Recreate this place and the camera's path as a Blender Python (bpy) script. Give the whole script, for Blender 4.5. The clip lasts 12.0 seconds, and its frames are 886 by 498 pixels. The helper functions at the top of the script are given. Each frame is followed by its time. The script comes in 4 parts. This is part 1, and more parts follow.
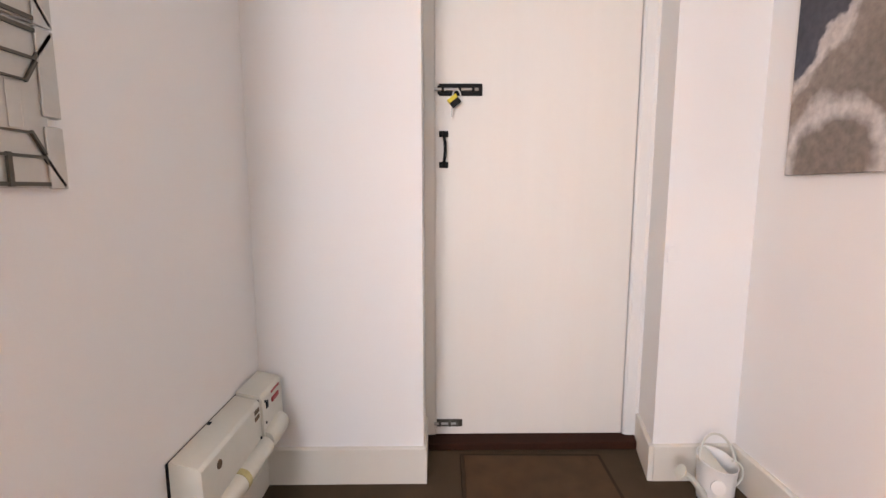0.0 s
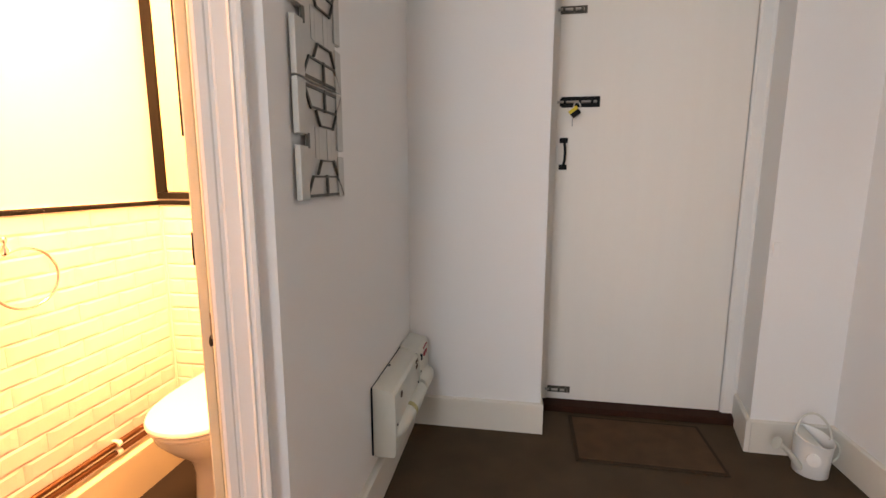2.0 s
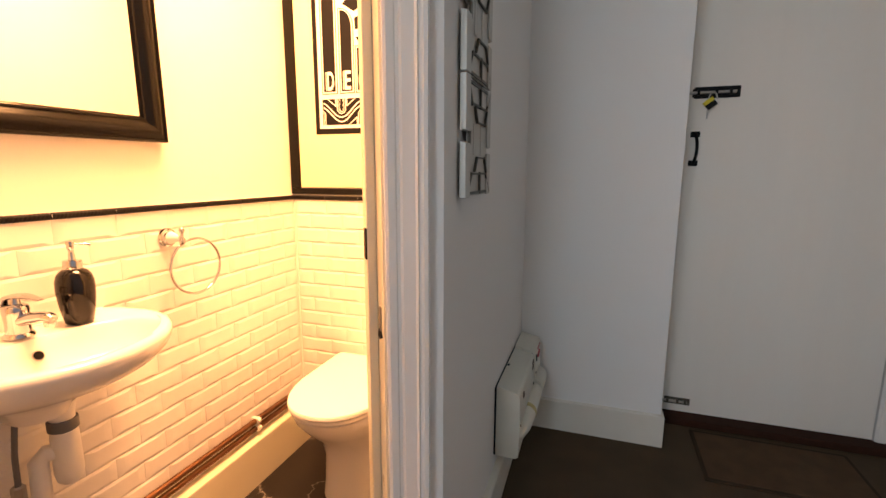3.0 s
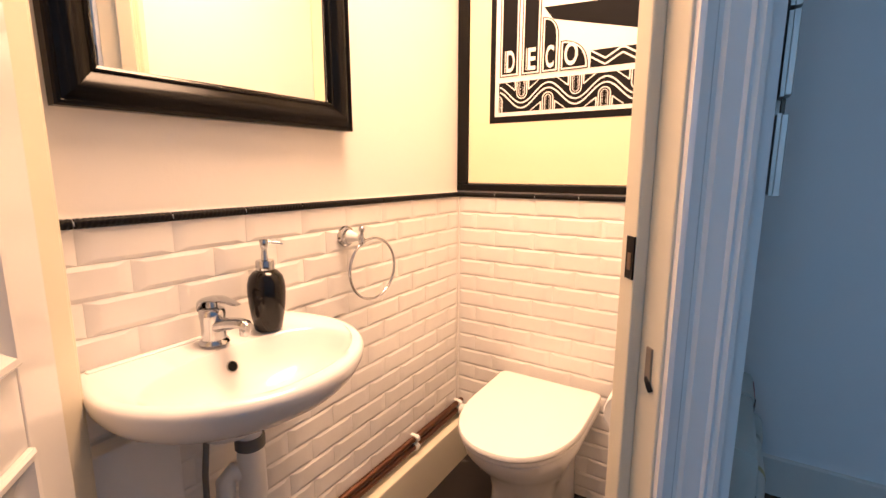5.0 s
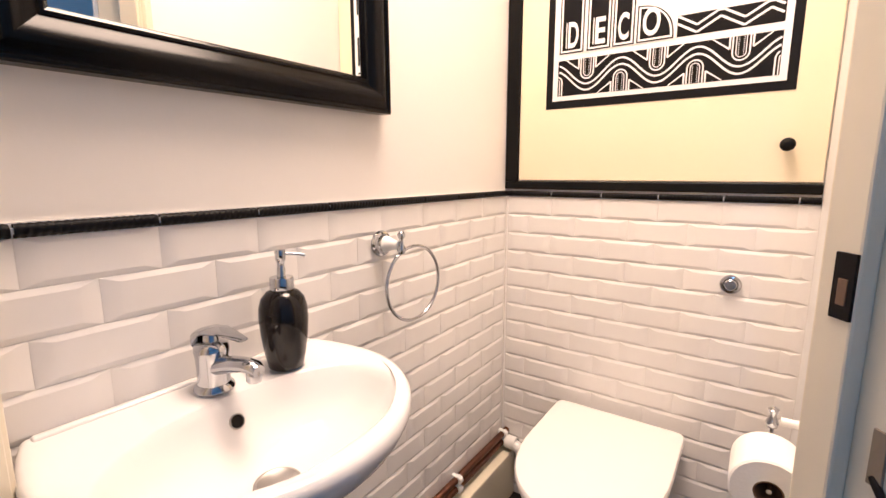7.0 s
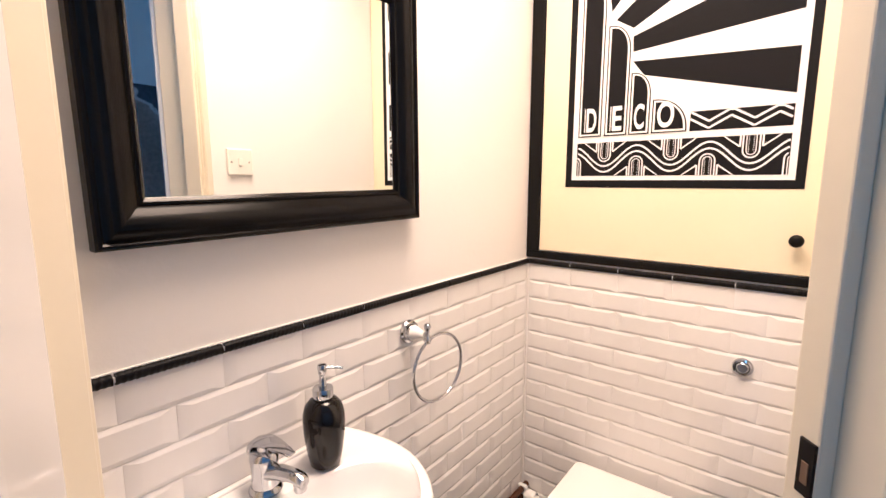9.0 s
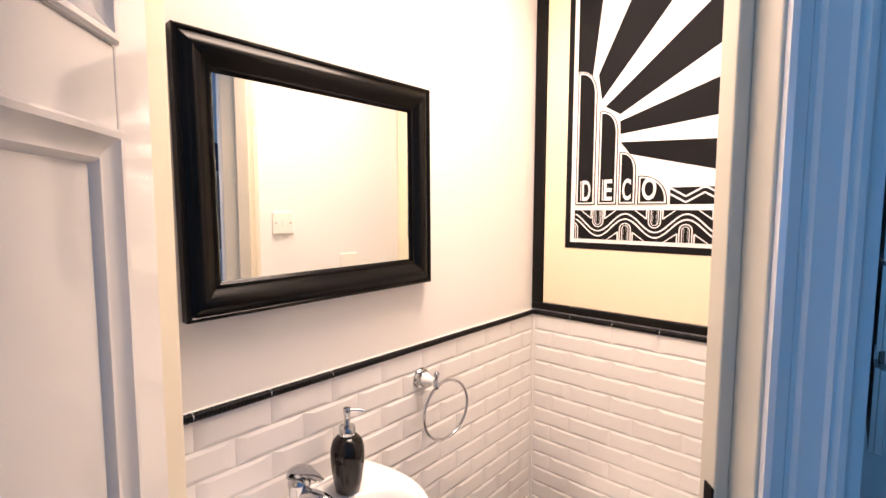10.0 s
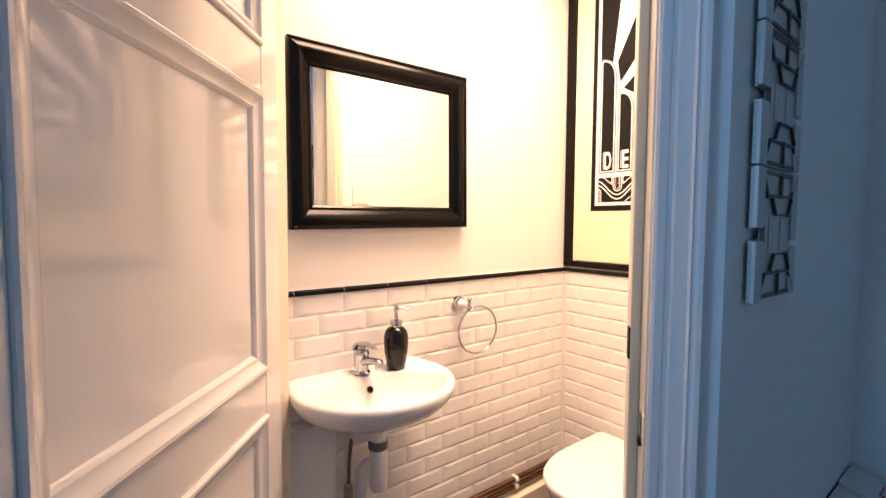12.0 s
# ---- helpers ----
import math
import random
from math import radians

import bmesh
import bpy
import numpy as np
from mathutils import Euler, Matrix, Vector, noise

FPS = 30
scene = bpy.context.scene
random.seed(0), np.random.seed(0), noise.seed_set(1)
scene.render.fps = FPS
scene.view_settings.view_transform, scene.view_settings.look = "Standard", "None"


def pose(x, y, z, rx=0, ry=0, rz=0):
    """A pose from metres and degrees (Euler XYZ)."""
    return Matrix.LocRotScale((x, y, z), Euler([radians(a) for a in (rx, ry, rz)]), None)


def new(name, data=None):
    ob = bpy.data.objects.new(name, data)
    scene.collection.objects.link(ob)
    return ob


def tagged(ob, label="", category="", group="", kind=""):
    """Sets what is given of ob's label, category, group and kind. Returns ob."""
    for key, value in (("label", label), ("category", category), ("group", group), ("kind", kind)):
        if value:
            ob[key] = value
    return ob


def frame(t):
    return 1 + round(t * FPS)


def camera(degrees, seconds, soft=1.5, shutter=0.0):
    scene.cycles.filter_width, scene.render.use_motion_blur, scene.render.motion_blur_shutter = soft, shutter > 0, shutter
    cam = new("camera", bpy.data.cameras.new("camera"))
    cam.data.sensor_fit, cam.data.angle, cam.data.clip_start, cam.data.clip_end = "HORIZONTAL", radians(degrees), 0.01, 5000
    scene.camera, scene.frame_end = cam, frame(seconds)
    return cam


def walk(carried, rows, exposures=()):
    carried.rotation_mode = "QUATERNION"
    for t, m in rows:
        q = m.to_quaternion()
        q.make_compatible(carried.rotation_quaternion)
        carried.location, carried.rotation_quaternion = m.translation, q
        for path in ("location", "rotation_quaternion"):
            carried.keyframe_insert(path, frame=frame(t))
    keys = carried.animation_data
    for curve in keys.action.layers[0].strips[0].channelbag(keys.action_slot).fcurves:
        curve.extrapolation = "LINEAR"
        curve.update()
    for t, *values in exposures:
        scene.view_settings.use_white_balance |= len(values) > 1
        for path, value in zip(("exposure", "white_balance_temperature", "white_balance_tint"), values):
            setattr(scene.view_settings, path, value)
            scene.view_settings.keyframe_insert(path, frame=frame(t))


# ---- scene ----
cam = camera(88.6, 12.0, soft=1.5)
METRES, EYE, TILT, LEAN, TURN = 2.2, 1.12, 0.0, 0.0, -0.6
ROWS = [
    (0.0, 0.0, 0.0, 0.0, -0.01, -7.42, 0.05),
    (0.5, 0.006, -0.0524, -0.0004, 1.8, -7.53, 0.03),
    (1.0, -0.0136, -0.1032, 0.0049, 4.08, -8.01, 0.06),
    (1.5, -0.0471, -0.144, 0.0171, 6.74, -8.64, -0.05),
    (2.0, -0.0834, -0.1703, 0.0242, 9.86, -8.97, -0.06),
    (2.5, -0.1251, -0.1791, 0.0256, 14.02, -9.34, -0.15),
    (3.0, -0.1718, -0.1825, 0.0256, 19.01, -9.51, -0.16),
    (3.5, -0.2153, -0.179, 0.0252, 24.09, -9.66, -0.2),
    (5.5, -0.3569, -0.105, 0.0125, 33.57, -9.51, -0.11),
    (6.0, -0.3909, -0.0776, 0.0076, 34.01, -9.42, -0.04),
    (6.5, -0.4114, -0.0611, 0.003, 34.67, -9.4, -0.01),
    (8.5, -0.4066, -0.0648, 0.0712, 37.33, -9.2, 0.03),
    (9.0, -0.3913, -0.0822, 0.1022, 38.71, -8.46, -0.04),
    (9.5, -0.3624, -0.1097, 0.1291, 40.58, -6.74, -0.03),
    (10.0, -0.3173, -0.132, 0.1522, 42.4, -4.7, -0.12),
    (10.5, -0.2636, -0.1507, 0.1496, 44.07, -3.13, -0.16),
    (11.0, -0.2157, -0.1615, 0.1269, 45.34, -2.54, -0.18),
    (11.5, -0.174, -0.1712, 0.0981, 47.92, -2.61, -0.18),
    (12.0, -0.1518, -0.1973, 0.0696, 52.66, -3.23, -0.3),
]
# seconds, stops, kelvin, tint
LOOKS = [(0.0, 1.87, 10300, 46), (1.0, 1.72, 10600, 44), (1.5, 1.52, 10900, 42), (2.0, 1.16, 10600, 40), (2.5, 0.84, 10100, 37), (3.0, 0.44, 9400, 34), (3.5, 0.02, 7700, 29), (5.5, -0.38, 5200, 15), (6.5, -0.52, 4380, 9), (8.5, -0.56, 4230, 8), (9.5, -0.58, 4250, 9), (11.0, -0.50, 4500, 12), (12.0, -0.27, 5000, 15)]
walk(cam, [(t, pose(0, 0, EYE, TILT, LEAN, TURN) @ pose(METRES * x, METRES * y, METRES * z, 90 + pitch, roll, yaw)) for t, x, y, z, yaw, pitch, roll in ROWS], LOOKS)

# ---- plan of the place (metres) ----
FAR_X, BACK_Y, SIDE_X = -1.586, 1.230, -0.784      # tile faces of the small room
HALL_X, JUT_Y, RIGHT_X = -0.672, 1.632, 1.150      # walls of the hall
DOOR_Y, CEIL = 1.910, 2.600
DADO = 1.066                                        # top of the tiles
TILE_W, TILE_H = 0.1520, 0.0605
U = Vector((math.cos(radians(38)), math.sin(radians(38)), 0))   # along the slanted doorway wall
V = Vector((-U.y, U.x, 0))                                       # through it, into the small room
L1 = Vector((-1.430, -0.113, 0))                                 # doorway corner by the hinges
CLEAR, DEPTH = 0.834, 0.097                                      # doorway width and wall thickness


# ---- light ----
world = bpy.data.worlds.new("sky")
scene.world = world
world.use_nodes = True
sky = world.node_tree.nodes.new("ShaderNodeTexSky")
sky.sky_type, sky.sun_disc, sky.sun_elevation, sky.sun_rotation = "NISHITA", False, radians(38), radians(200)
world.node_tree.nodes["Background"].inputs["Strength"].default_value = 0.12
world.node_tree.links.new(sky.outputs[0], world.node_tree.nodes["Background"].inputs[0])


def area_lamp(name, m, w, h, watts, colour):
    lamp = bpy.data.lights.new(name, "AREA")
    lamp.shape, lamp.size, lamp.size_y, lamp.energy, lamp.color = "RECTANGLE", w, h, watts, colour
    ob = new(name, lamp)
    ob.matrix_world = m
    return ob



WARM, DAY = (1.0, 0.565, 0.265), (0.40, 0.72, 1.0)
ceiling_lamp = area_lamp("ceiling_light_glow", pose(-1.20, 0.56, CEIL - 0.03), 0.74, 0.74, 50, WARM)
ceiling_lamp.data.shape, ceiling_lamp.data.spread = "DISK", radians(122)
# daylight through the hall window behind the walker
area_lamp("window_light", pose(-1.2, -2.36, 1.55, 90, 0, 0), 1.1, 1.2, 36, DAY)


# ---- materials ----
def material(name, colour, rough=0.5, metal=0.0, vary=0.06, scale=3.0, fine=60.0, bump=0.05, coat=0.0, second=None, shine=0.5):
    """A surface with two scales of variation: broad shade and fine grain, and relief."""
    m = bpy.data.materials.new(name)
    m.use_nodes = True
    n, links = m.node_tree.nodes, m.node_tree.links
    b = n["Principled BSDF"]
    b.inputs["Metallic"].default_value, b.inputs["Roughness"].default_value = metal, rough
    b.inputs["Coat Weight"].default_value, b.inputs["Specular IOR Level"].default_value = coat, shine
    co = n.new("ShaderNodeTexCoord")
    broad, grain = n.new("ShaderNodeTexNoise"), n.new("ShaderNodeTexNoise")
    for tex, s, d in ((broad, scale, 3.0), (grain, fine, 4.0)):
        tex.inputs["Scale"].default_value, tex.inputs["Detail"].default_value = s, d
        links.new(co.outputs["Object"], tex.inputs["Vector"])
    ramp = n.new("ShaderNodeMix")
    ramp.data_type = "RGBA"
    dark = second or tuple(c * (1 - vary * 2) for c in colour)
    ramp.inputs[6].default_value, ramp.inputs[7].default_value = (*dark, 1), (*colour, 1)
    add = n.new("ShaderNodeMath")
    add.operation = "MULTIPLY_ADD"
    add.inputs[1].default_value = 0.35
    links.new(grain.outputs["Fac"], add.inputs[0])
    scaled = n.new("ShaderNodeMath")
    scaled.operation = "MULTIPLY"
    scaled.inputs[1].default_value = 0.8
    links.new(broad.outputs["Fac"], scaled.inputs[0])
    links.new(scaled.outputs[0], add.inputs[2])
    links.new(add.outputs[0], ramp.inputs[0])
    links.new(ramp.outputs[2], b.inputs["Base Color"])
    wear = n.new("ShaderNodeMapRange")
    wear.inputs[3].default_value, wear.inputs[4].default_value = max(0.02, rough - 0.08), min(1, rough + 0.1)
    links.new(broad.outputs["Fac"], wear.inputs[0])
    links.new(wear.outputs[0], b.inputs["Roughness"])
    if bump:
        bp = n.new("ShaderNodeBump")
        bp.inputs["Strength"].default_value, bp.inputs["Distance"].default_value = bump, 0.002
        links.new(grain.outputs["Fac"], bp.inputs["Height"])
        links.new(bp.outputs[0], b.inputs["Normal"])
    return m


WALL = material("wall_paint", (0.80, 0.79, 0.77), 0.7, vary=0.02, scale=2.0, fine=140, bump=0.12)
WC_WALL = material("small_room_paint", (0.82, 0.79, 0.74), 0.65, vary=0.02, scale=5, fine=90, bump=0.18)
CEILING = material("ceiling_paint", (0.84, 0.83, 0.80), 0.8, vary=0.02, fine=120, bump=0.1)
GLOSS = material("white_gloss_paint", (0.80, 0.79, 0.76), 0.17, vary=0.03, scale=5, fine=35, bump=0.06)
DOOR_GLOSS = material("white_high_gloss_paint", (0.80, 0.78, 0.74), 0.10, vary=0.02, scale=3, fine=18, bump=0.02, coat=0.4)
CREAM = material("cream_paint", (0.80, 0.72, 0.50), 0.45, vary=0.02, scale=4, fine=60, bump=0.05)
CREAM_TRIM = material("cream_gloss_trim", (0.75, 0.69, 0.53), 0.3, vary=0.04, scale=8, fine=40, bump=0.05)
SKIRT = material("cream_eggshell_paint", (0.73, 0.685, 0.61), 0.4, vary=0.04, scale=6, fine=40, bump=0.05)
DOOR_PAINT = material("front_door_paint", (0.80, 0.76, 0.70), 0.4, vary=0.03, scale=2, fine=50, bump=0.08)
nodes, wires = DOOR_PAINT.node_tree.nodes, DOOR_PAINT.node_tree.links
stretch = nodes.new("ShaderNodeMapping")
stretch.inputs["Scale"].default_value = (9.0, 1.0, 0.55)
wires.new(nodes["Texture Coordinate"].outputs["Object"], stretch.inputs[0])
wires.new(stretch.outputs[0], nodes["Noise Texture"].inputs["Vector"])
TILE = material("white_glazed_tile", (0.80, 0.78, 0.75), 0.12, vary=0.02, scale=9, fine=40, bump=0.03)
GROUT = material("grout", (0.80, 0.78, 0.74), 0.9, vary=0.08, scale=20, fine=200, bump=0.3)
BLACK_TILE = material("black_glazed_tile", (0.005, 0.005, 0.006), 0.38, vary=0.1, fine=80, bump=0.03, shine=0.14)
BLACK_PAINT = material("black_satin_paint", (0.006, 0.006, 0.006), 0.5, vary=0.15, fine=60, bump=0.05, shine=0.15)
FRAME_BLACK = material("black_lacquer_frame", (0.004, 0.004, 0.004), 0.20, vary=0.15, scale=8, fine=60, bump=0.02, shine=0.16)
CERAMIC = material("white_ceramic", (0.765, 0.755, 0.745), 0.08, vary=0.01, scale=3, fine=20, bump=0.0, coat=0.3)
SEAT_PLASTIC = material("white_seat_plastic", (0.77, 0.755, 0.735), 0.2, vary=0.01, scale=3, fine=30, bump=0.0)
CHROME = material("chrome", (0.53, 0.54, 0.57), 0.08, 1.0, vary=0.04, scale=12, fine=60, bump=0.0)
STEEL = material("dull_steel", (0.45, 0.44, 0.42), 0.35, 1.0, vary=0.1, scale=20, fine=120, bump=0.05)
COPPER = material("tarnished_copper", (0.24, 0.12, 0.075), 0.42, 1.0, vary=0.2, scale=14, fine=90, bump=0.05, second=(0.11, 0.055, 0.035))
BLACK_GLAZE = material("black_glazed_pot", (0.007, 0.006, 0.006), 0.09, vary=0.2, scale=30, fine=90, bump=0.05, shine=0.35)
RUBBER = material("black_rubber", (0.02, 0.02, 0.02), 0.6, vary=0.2, fine=90)
WHITE_PLASTIC = material("white_plastic", (0.80, 0.79, 0.76), 0.35, vary=0.03, scale=10, fine=60, bump=0.02)
OFF_WHITE = material("worn_white_enamel", (0.66, 0.64, 0.56), 0.35, vary=0.08, scale=9, fine=50, bump=0.05)
CARPET = material("brown_carpet", (0.110, 0.069, 0.044), 0.95, vary=0.22, scale=6, fine=420, bump=0.9, shine=0.05)
MAT_EDGE = material("dark_mat_binding", (0.070, 0.040, 0.025), 0.9, vary=0.2, scale=12, fine=300, bump=0.5, shine=0.05)
MAT = material("brown_doormat", (0.128, 0.072, 0.043), 0.95, vary=0.25, scale=12, fine=500, bump=1.0, shine=0.05)
OAK = material("dark_stained_wood", (0.060, 0.020, 0.012), 0.75, vary=0.25, scale=9, fine=70, bump=0.1, shine=0.1)
SLATE = material("dark_stone_vinyl", (0.024, 0.020, 0.018), 0.42, vary=0.3, scale=5, fine=50, bump=0.05, second=(0.009, 0.008, 0.008), shine=0.25)
# pale veins in the dark stone
nodes, wires = SLATE.node_tree.nodes, SLATE.node_tree.links
vein = nodes.new("ShaderNodeTexNoise")
vein.inputs["Scale"].default_value, vein.inputs["Detail"].default_value, vein.inputs["Distortion"].default_value = 3.2, 5.0, 0.8
near = nodes.new("ShaderNodeValToRGB")
near.color_ramp.elements[0].position, near.color_ramp.elements[0].color = 0.488, (0, 0, 0, 1)
near.color_ramp.elements[1].position, near.color_ramp.elements[1].color = 0.512, (0, 0, 0, 1)
near.color_ramp.elements.new(0.5).color = (0.6, 0.6, 0.6, 1)
wires.new(nodes["Texture Coordinate"].outputs["Object"], vein.inputs["Vector"])
wires.new(vein.outputs["Fac"], near.inputs[0])
veined = nodes.new("ShaderNodeMix")
veined.data_type = "RGBA"
veined.inputs[7].default_value = (0.30, 0.28, 0.26, 1)
wires.new(near.outputs[0], veined.inputs[0])
wires.new(nodes["Principled BSDF"].inputs["Base Color"].links[0].from_socket, veined.inputs[6])
wires.new(veined.outputs[2], nodes["Principled BSDF"].inputs["Base Color"])
PAPER_TISSUE = material("tissue_paper", (0.82, 0.81, 0.78), 0.95, vary=0.02, scale=30, fine=200, bump=0.3)
# brown tone that carries the shade inside the latch slot
SLOT_SHADE = material("slot_shade_brown", (0.26, 0.21, 0.15), 0.7, vary=0.15, scale=20, fine=120, bump=0.2)
CARD = material("brown_card", (0.16, 0.10, 0.06), 0.9, vary=0.1, fine=90)
INK = material("black_print", (0.010, 0.010, 0.012), 0.6, vary=0.1, scale=10, fine=120, bump=0.0, shine=0.1)
PAPER = material("white_print_paper", (0.82, 0.81, 0.80), 0.5, vary=0.01, scale=4, fine=120, bump=0.0)
SILVER_ART = material("silver_leaf_metal", (0.53, 0.51, 0.47), 0.38, 0.35, vary=0.12, scale=14, fine=80, bump=0.1)
ART_LINE = material("dark_pewter_line", (0.11, 0.092, 0.070), 0.45, 0.4, vary=0.2, scale=20, fine=90)
GREY_PLASTIC = material("grey_plastic", (0.13, 0.13, 0.13), 0.45, vary=0.1, fine=90)
BRASS_DARK = material("black_japanned_metal", (0.008, 0.007, 0.007), 0.5, 0.0, vary=0.2, scale=20, fine=90, shine=0.14)
YELLOWED = material("yellowed_plastic", (0.55, 0.45, 0.20), 0.45, vary=0.2, scale=30, fine=90)
YELLOW = material("yellow_plastic", (0.75, 0.55, 0.03), 0.4, vary=0.05)
RED = material("red_plastic", (0.45, 0.03, 0.03), 0.4, vary=0.05)
SWITCH = material("ivory_switch_plastic", (0.80, 0.78, 0.72), 0.3, vary=0.02, bump=0.0)
MIRROR = bpy.data.materials.new("mirror_glass")
MIRROR.use_nodes = True
MIRROR.node_tree.nodes["Principled BSDF"].inputs["Metallic"].default_value = 1.0
MIRROR.node_tree.nodes["Principled BSDF"].inputs["Roughness"].default_value = 0.004
MIRROR.node_tree.nodes["Principled BSDF"].inputs["Base Color"].default_value = (0.85, 0.86, 0.85, 1)


# ---- mesh helpers ----
def finish(name, bm, mat, smooth=None):
    bmesh.ops.recalc_face_normals(bm, faces=bm.faces)
    me = bpy.data.meshes.new(name)
    bm.to_mesh(me)
    bm.free()
    me.materials.append(mat)
    if smooth is not None:
        me.polygons.foreach_set("use_smooth", [True] * len(me.polygons))
        me.set_sharp_from_angle(angle=radians(smooth))
    return me


def part(name, bm, mat, parent=None, label="", smooth=None):
    ob = new(name, finish(name, bm, mat, smooth))
    ob.parent = parent
    if label:
        tagged(ob, label)
    return ob


def thing(name, place, label, category, group="", kind="", turn=0.0):
    ob = new(name)
    ob.matrix_world = pose(*place, 0, 0, turn)
    ob.empty_display_size = 0.05
    return tagged(ob, label, category, group, kind)


def box(x0, x1, y0, y1, z0, z1, bevel=0.0, segments=2, bm=None):
    made = bm or bmesh.new()
    m = Matrix.LocRotScale(((x0 + x1) / 2, (y0 + y1) / 2, (z0 + z1) / 2), None, (abs(x1 - x0), abs(y1 - y0), abs(z1 - z0)))
    r = bmesh.ops.create_cube(made, size=1, matrix=m)
    if bevel:
        edges = list({e for v in r["verts"] for e in v.link_edges})
        bmesh.ops.bevel(made, geom=edges, offset=bevel, segments=segments, affect="EDGES", profile=0.5)
    return made


def prism(points, z0, z1, bevel=0.0, bm=None, m=None):
    """A flat outline (x, y) raised from z0 to z1."""
    made = bm or bmesh.new()
    low = [made.verts.new((p[0], p[1], z0)) for p in points]
    high = [made.verts.new((p[0], p[1], z1)) for p in points]
    k = len(points)
    faces = [made.faces.new(low[::-1]), made.faces.new(high)]
    for i in range(k):
        faces.append(made.faces.new((low[i], low[(i + 1) % k], high[(i + 1) % k], high[i])))
    if m is not None:
        bmesh.ops.transform(made, matrix=m, verts=low + high)
    if bevel:
        own = set(low + high)
        bmesh.ops.bevel(made, geom=[e for e in made.edges if e.verts[0] in own], offset=bevel, segments=2, affect="EDGES", profile=0.5)
    return made


def lathe(profile, segments=32, bm=None, m=None):
    """A profile of (radius, height) turned about z."""
    made = bm or bmesh.new()
    rings = []
    for r, z in profile:
        if r < 1e-5:
            rings.append([made.verts.new((0, 0, z))])
        else:
            rings.append([made.verts.new((r * math.cos(2 * math.pi * i / segments), r * math.sin(2 * math.pi * i / segments), z)) for i in range(segments)])
    for a, b in zip(rings, rings[1:]):
        for i in range(segments):
            j = (i + 1) % segments
            loop = [a[i % len(a)], a[j % len(a)], b[j % len(b)], b[i % len(b)]]
            uniq = list(dict.fromkeys(loop))
            if len(uniq) > 2:
                made.faces.new(uniq)
    if m is not None:
        bmesh.ops.transform(made, matrix=m, verts=[v for ring in rings for v in ring])
    return made


def tube(points, radius, segments=12, closed=False, bm=None, radii=None):
    """A round pipe along points."""
    made = bm or bmesh.new()
    pts = [Vector(p) for p in points]
    k = len(pts)
    rings = []
    side = None
    for i, p in enumerate(pts):
        a = pts[(i - 1) % k] if closed or i else p
        b = pts[(i + 1) % k] if closed or i < k - 1 else p
        way = (b - a).normalized()
        if side is None:
            side = way.orthogonal().normalized()
        side = (side - side.dot(way) * way).normalized()
        up = way.cross(side)
        r = radii[i] if radii else radius
        rings.append([made.verts.new(p + r * (math.cos(2 * math.pi * j / segments) * side + math.sin(2 * math.pi * j / segments) * up)) for j in range(segments)])
    pairs = list(zip(rings, rings[1:])) + ([(rings[-1], rings[0])] if closed else [])
    for a, b in pairs:
        for j in range(segments):
            made.faces.new((a[j], a[(j + 1) % segments], b[(j + 1) % segments], b[j]))
    if not closed:
        made.faces.new(rings[0][::-1])
        made.faces.new(rings[-1])
    return made


def loft(rings, cap_low=True, cap_high=True, bm=None):
    """Skin through rings of equal count."""
    made = bm or bmesh.new()
    vs = [[made.verts.new(p) for p in ring] for ring in rings]
    k = len(rings[0])
    for a, b in zip(vs, vs[1:]):
        for i in range(k):
            made.faces.new((a[i], a[(i + 1) % k], b[(i + 1) % k], b[i]))
    if cap_low:
        made.faces.new(vs[0][::-1])
    if cap_high:
        made.faces.new(vs[-1])
    return made


def extrude_profile(profile, a, b, out, bm=None):
    """A moulding: profile of (across, proud) swept straight from a to b; across lies square to a-b, proud along out."""
    made = bm or bmesh.new()
    a, b, out = Vector(a), Vector(b), Vector(out).normalized()
    across = out.cross((b - a).normalized())
    ends = [[made.verts.new(p + s * across + d * out) for s, d in profile] for p in (a, b)]
    k = len(profile)
    for i in range(k):
        made.faces.new((ends[0][i], ends[0][(i + 1) % k], ends[1][(i + 1) % k], ends[1][i]))
    made.faces.new(ends[0][::-1])
    made.faces.new(ends[1])
    return made


def structure(name, bm, mat, label, category, smooth=None):
    ob = new(name, finish(name, bm, mat, smooth))
    return tagged(ob, label, category, kind="structure")


# ---- the large structure ----
def diag(s, d, z=0.0):
    """A point on the slanted doorway wall: s along it from the hinge corner, d through it."""
    p = L1 + s * U + d * V
    return Vector((p.x, p.y, z))


structure("floor", box(-2.2, 1.3, -2.5, 2.1, -0.12, 0.0), CARPET, "dark brown fitted carpet in the hall", "floor")
floor_wc = structure("floor_1", prism([(-1.59, -0.05), (diag(0.0, 0.05).x, diag(0.0, 0.05).y), (diag(CLEAR, 0.05).x, diag(CLEAR, 0.05).y), (-0.79, 0.53), (-0.79, 1.235), (-1.59, 1.235)], -0.05, 0.005), SLATE, "dark stone-look vinyl floor with pale veins in the toilet room", "floor")
structure("ceiling", box(-2.2, 1.3, -2.5, 2.1, CEIL, CEIL + 0.1), CEILING, "white painted ceiling", "ceiling")
wall_far = structure("wall_west", box(-1.75, FAR_X - 0.008, -0.2, 1.40, 0.0, CEIL), WC_WALL, "white painted wall behind basin and mirror, half tiled", "wall")
wall_back = structure("wall_north", box(FAR_X - 0.008, SIDE_X, BACK_Y + 0.008, 1.40, 0.0, CEIL), WC_WALL, "white wall behind the toilet, half tiled", "wall")
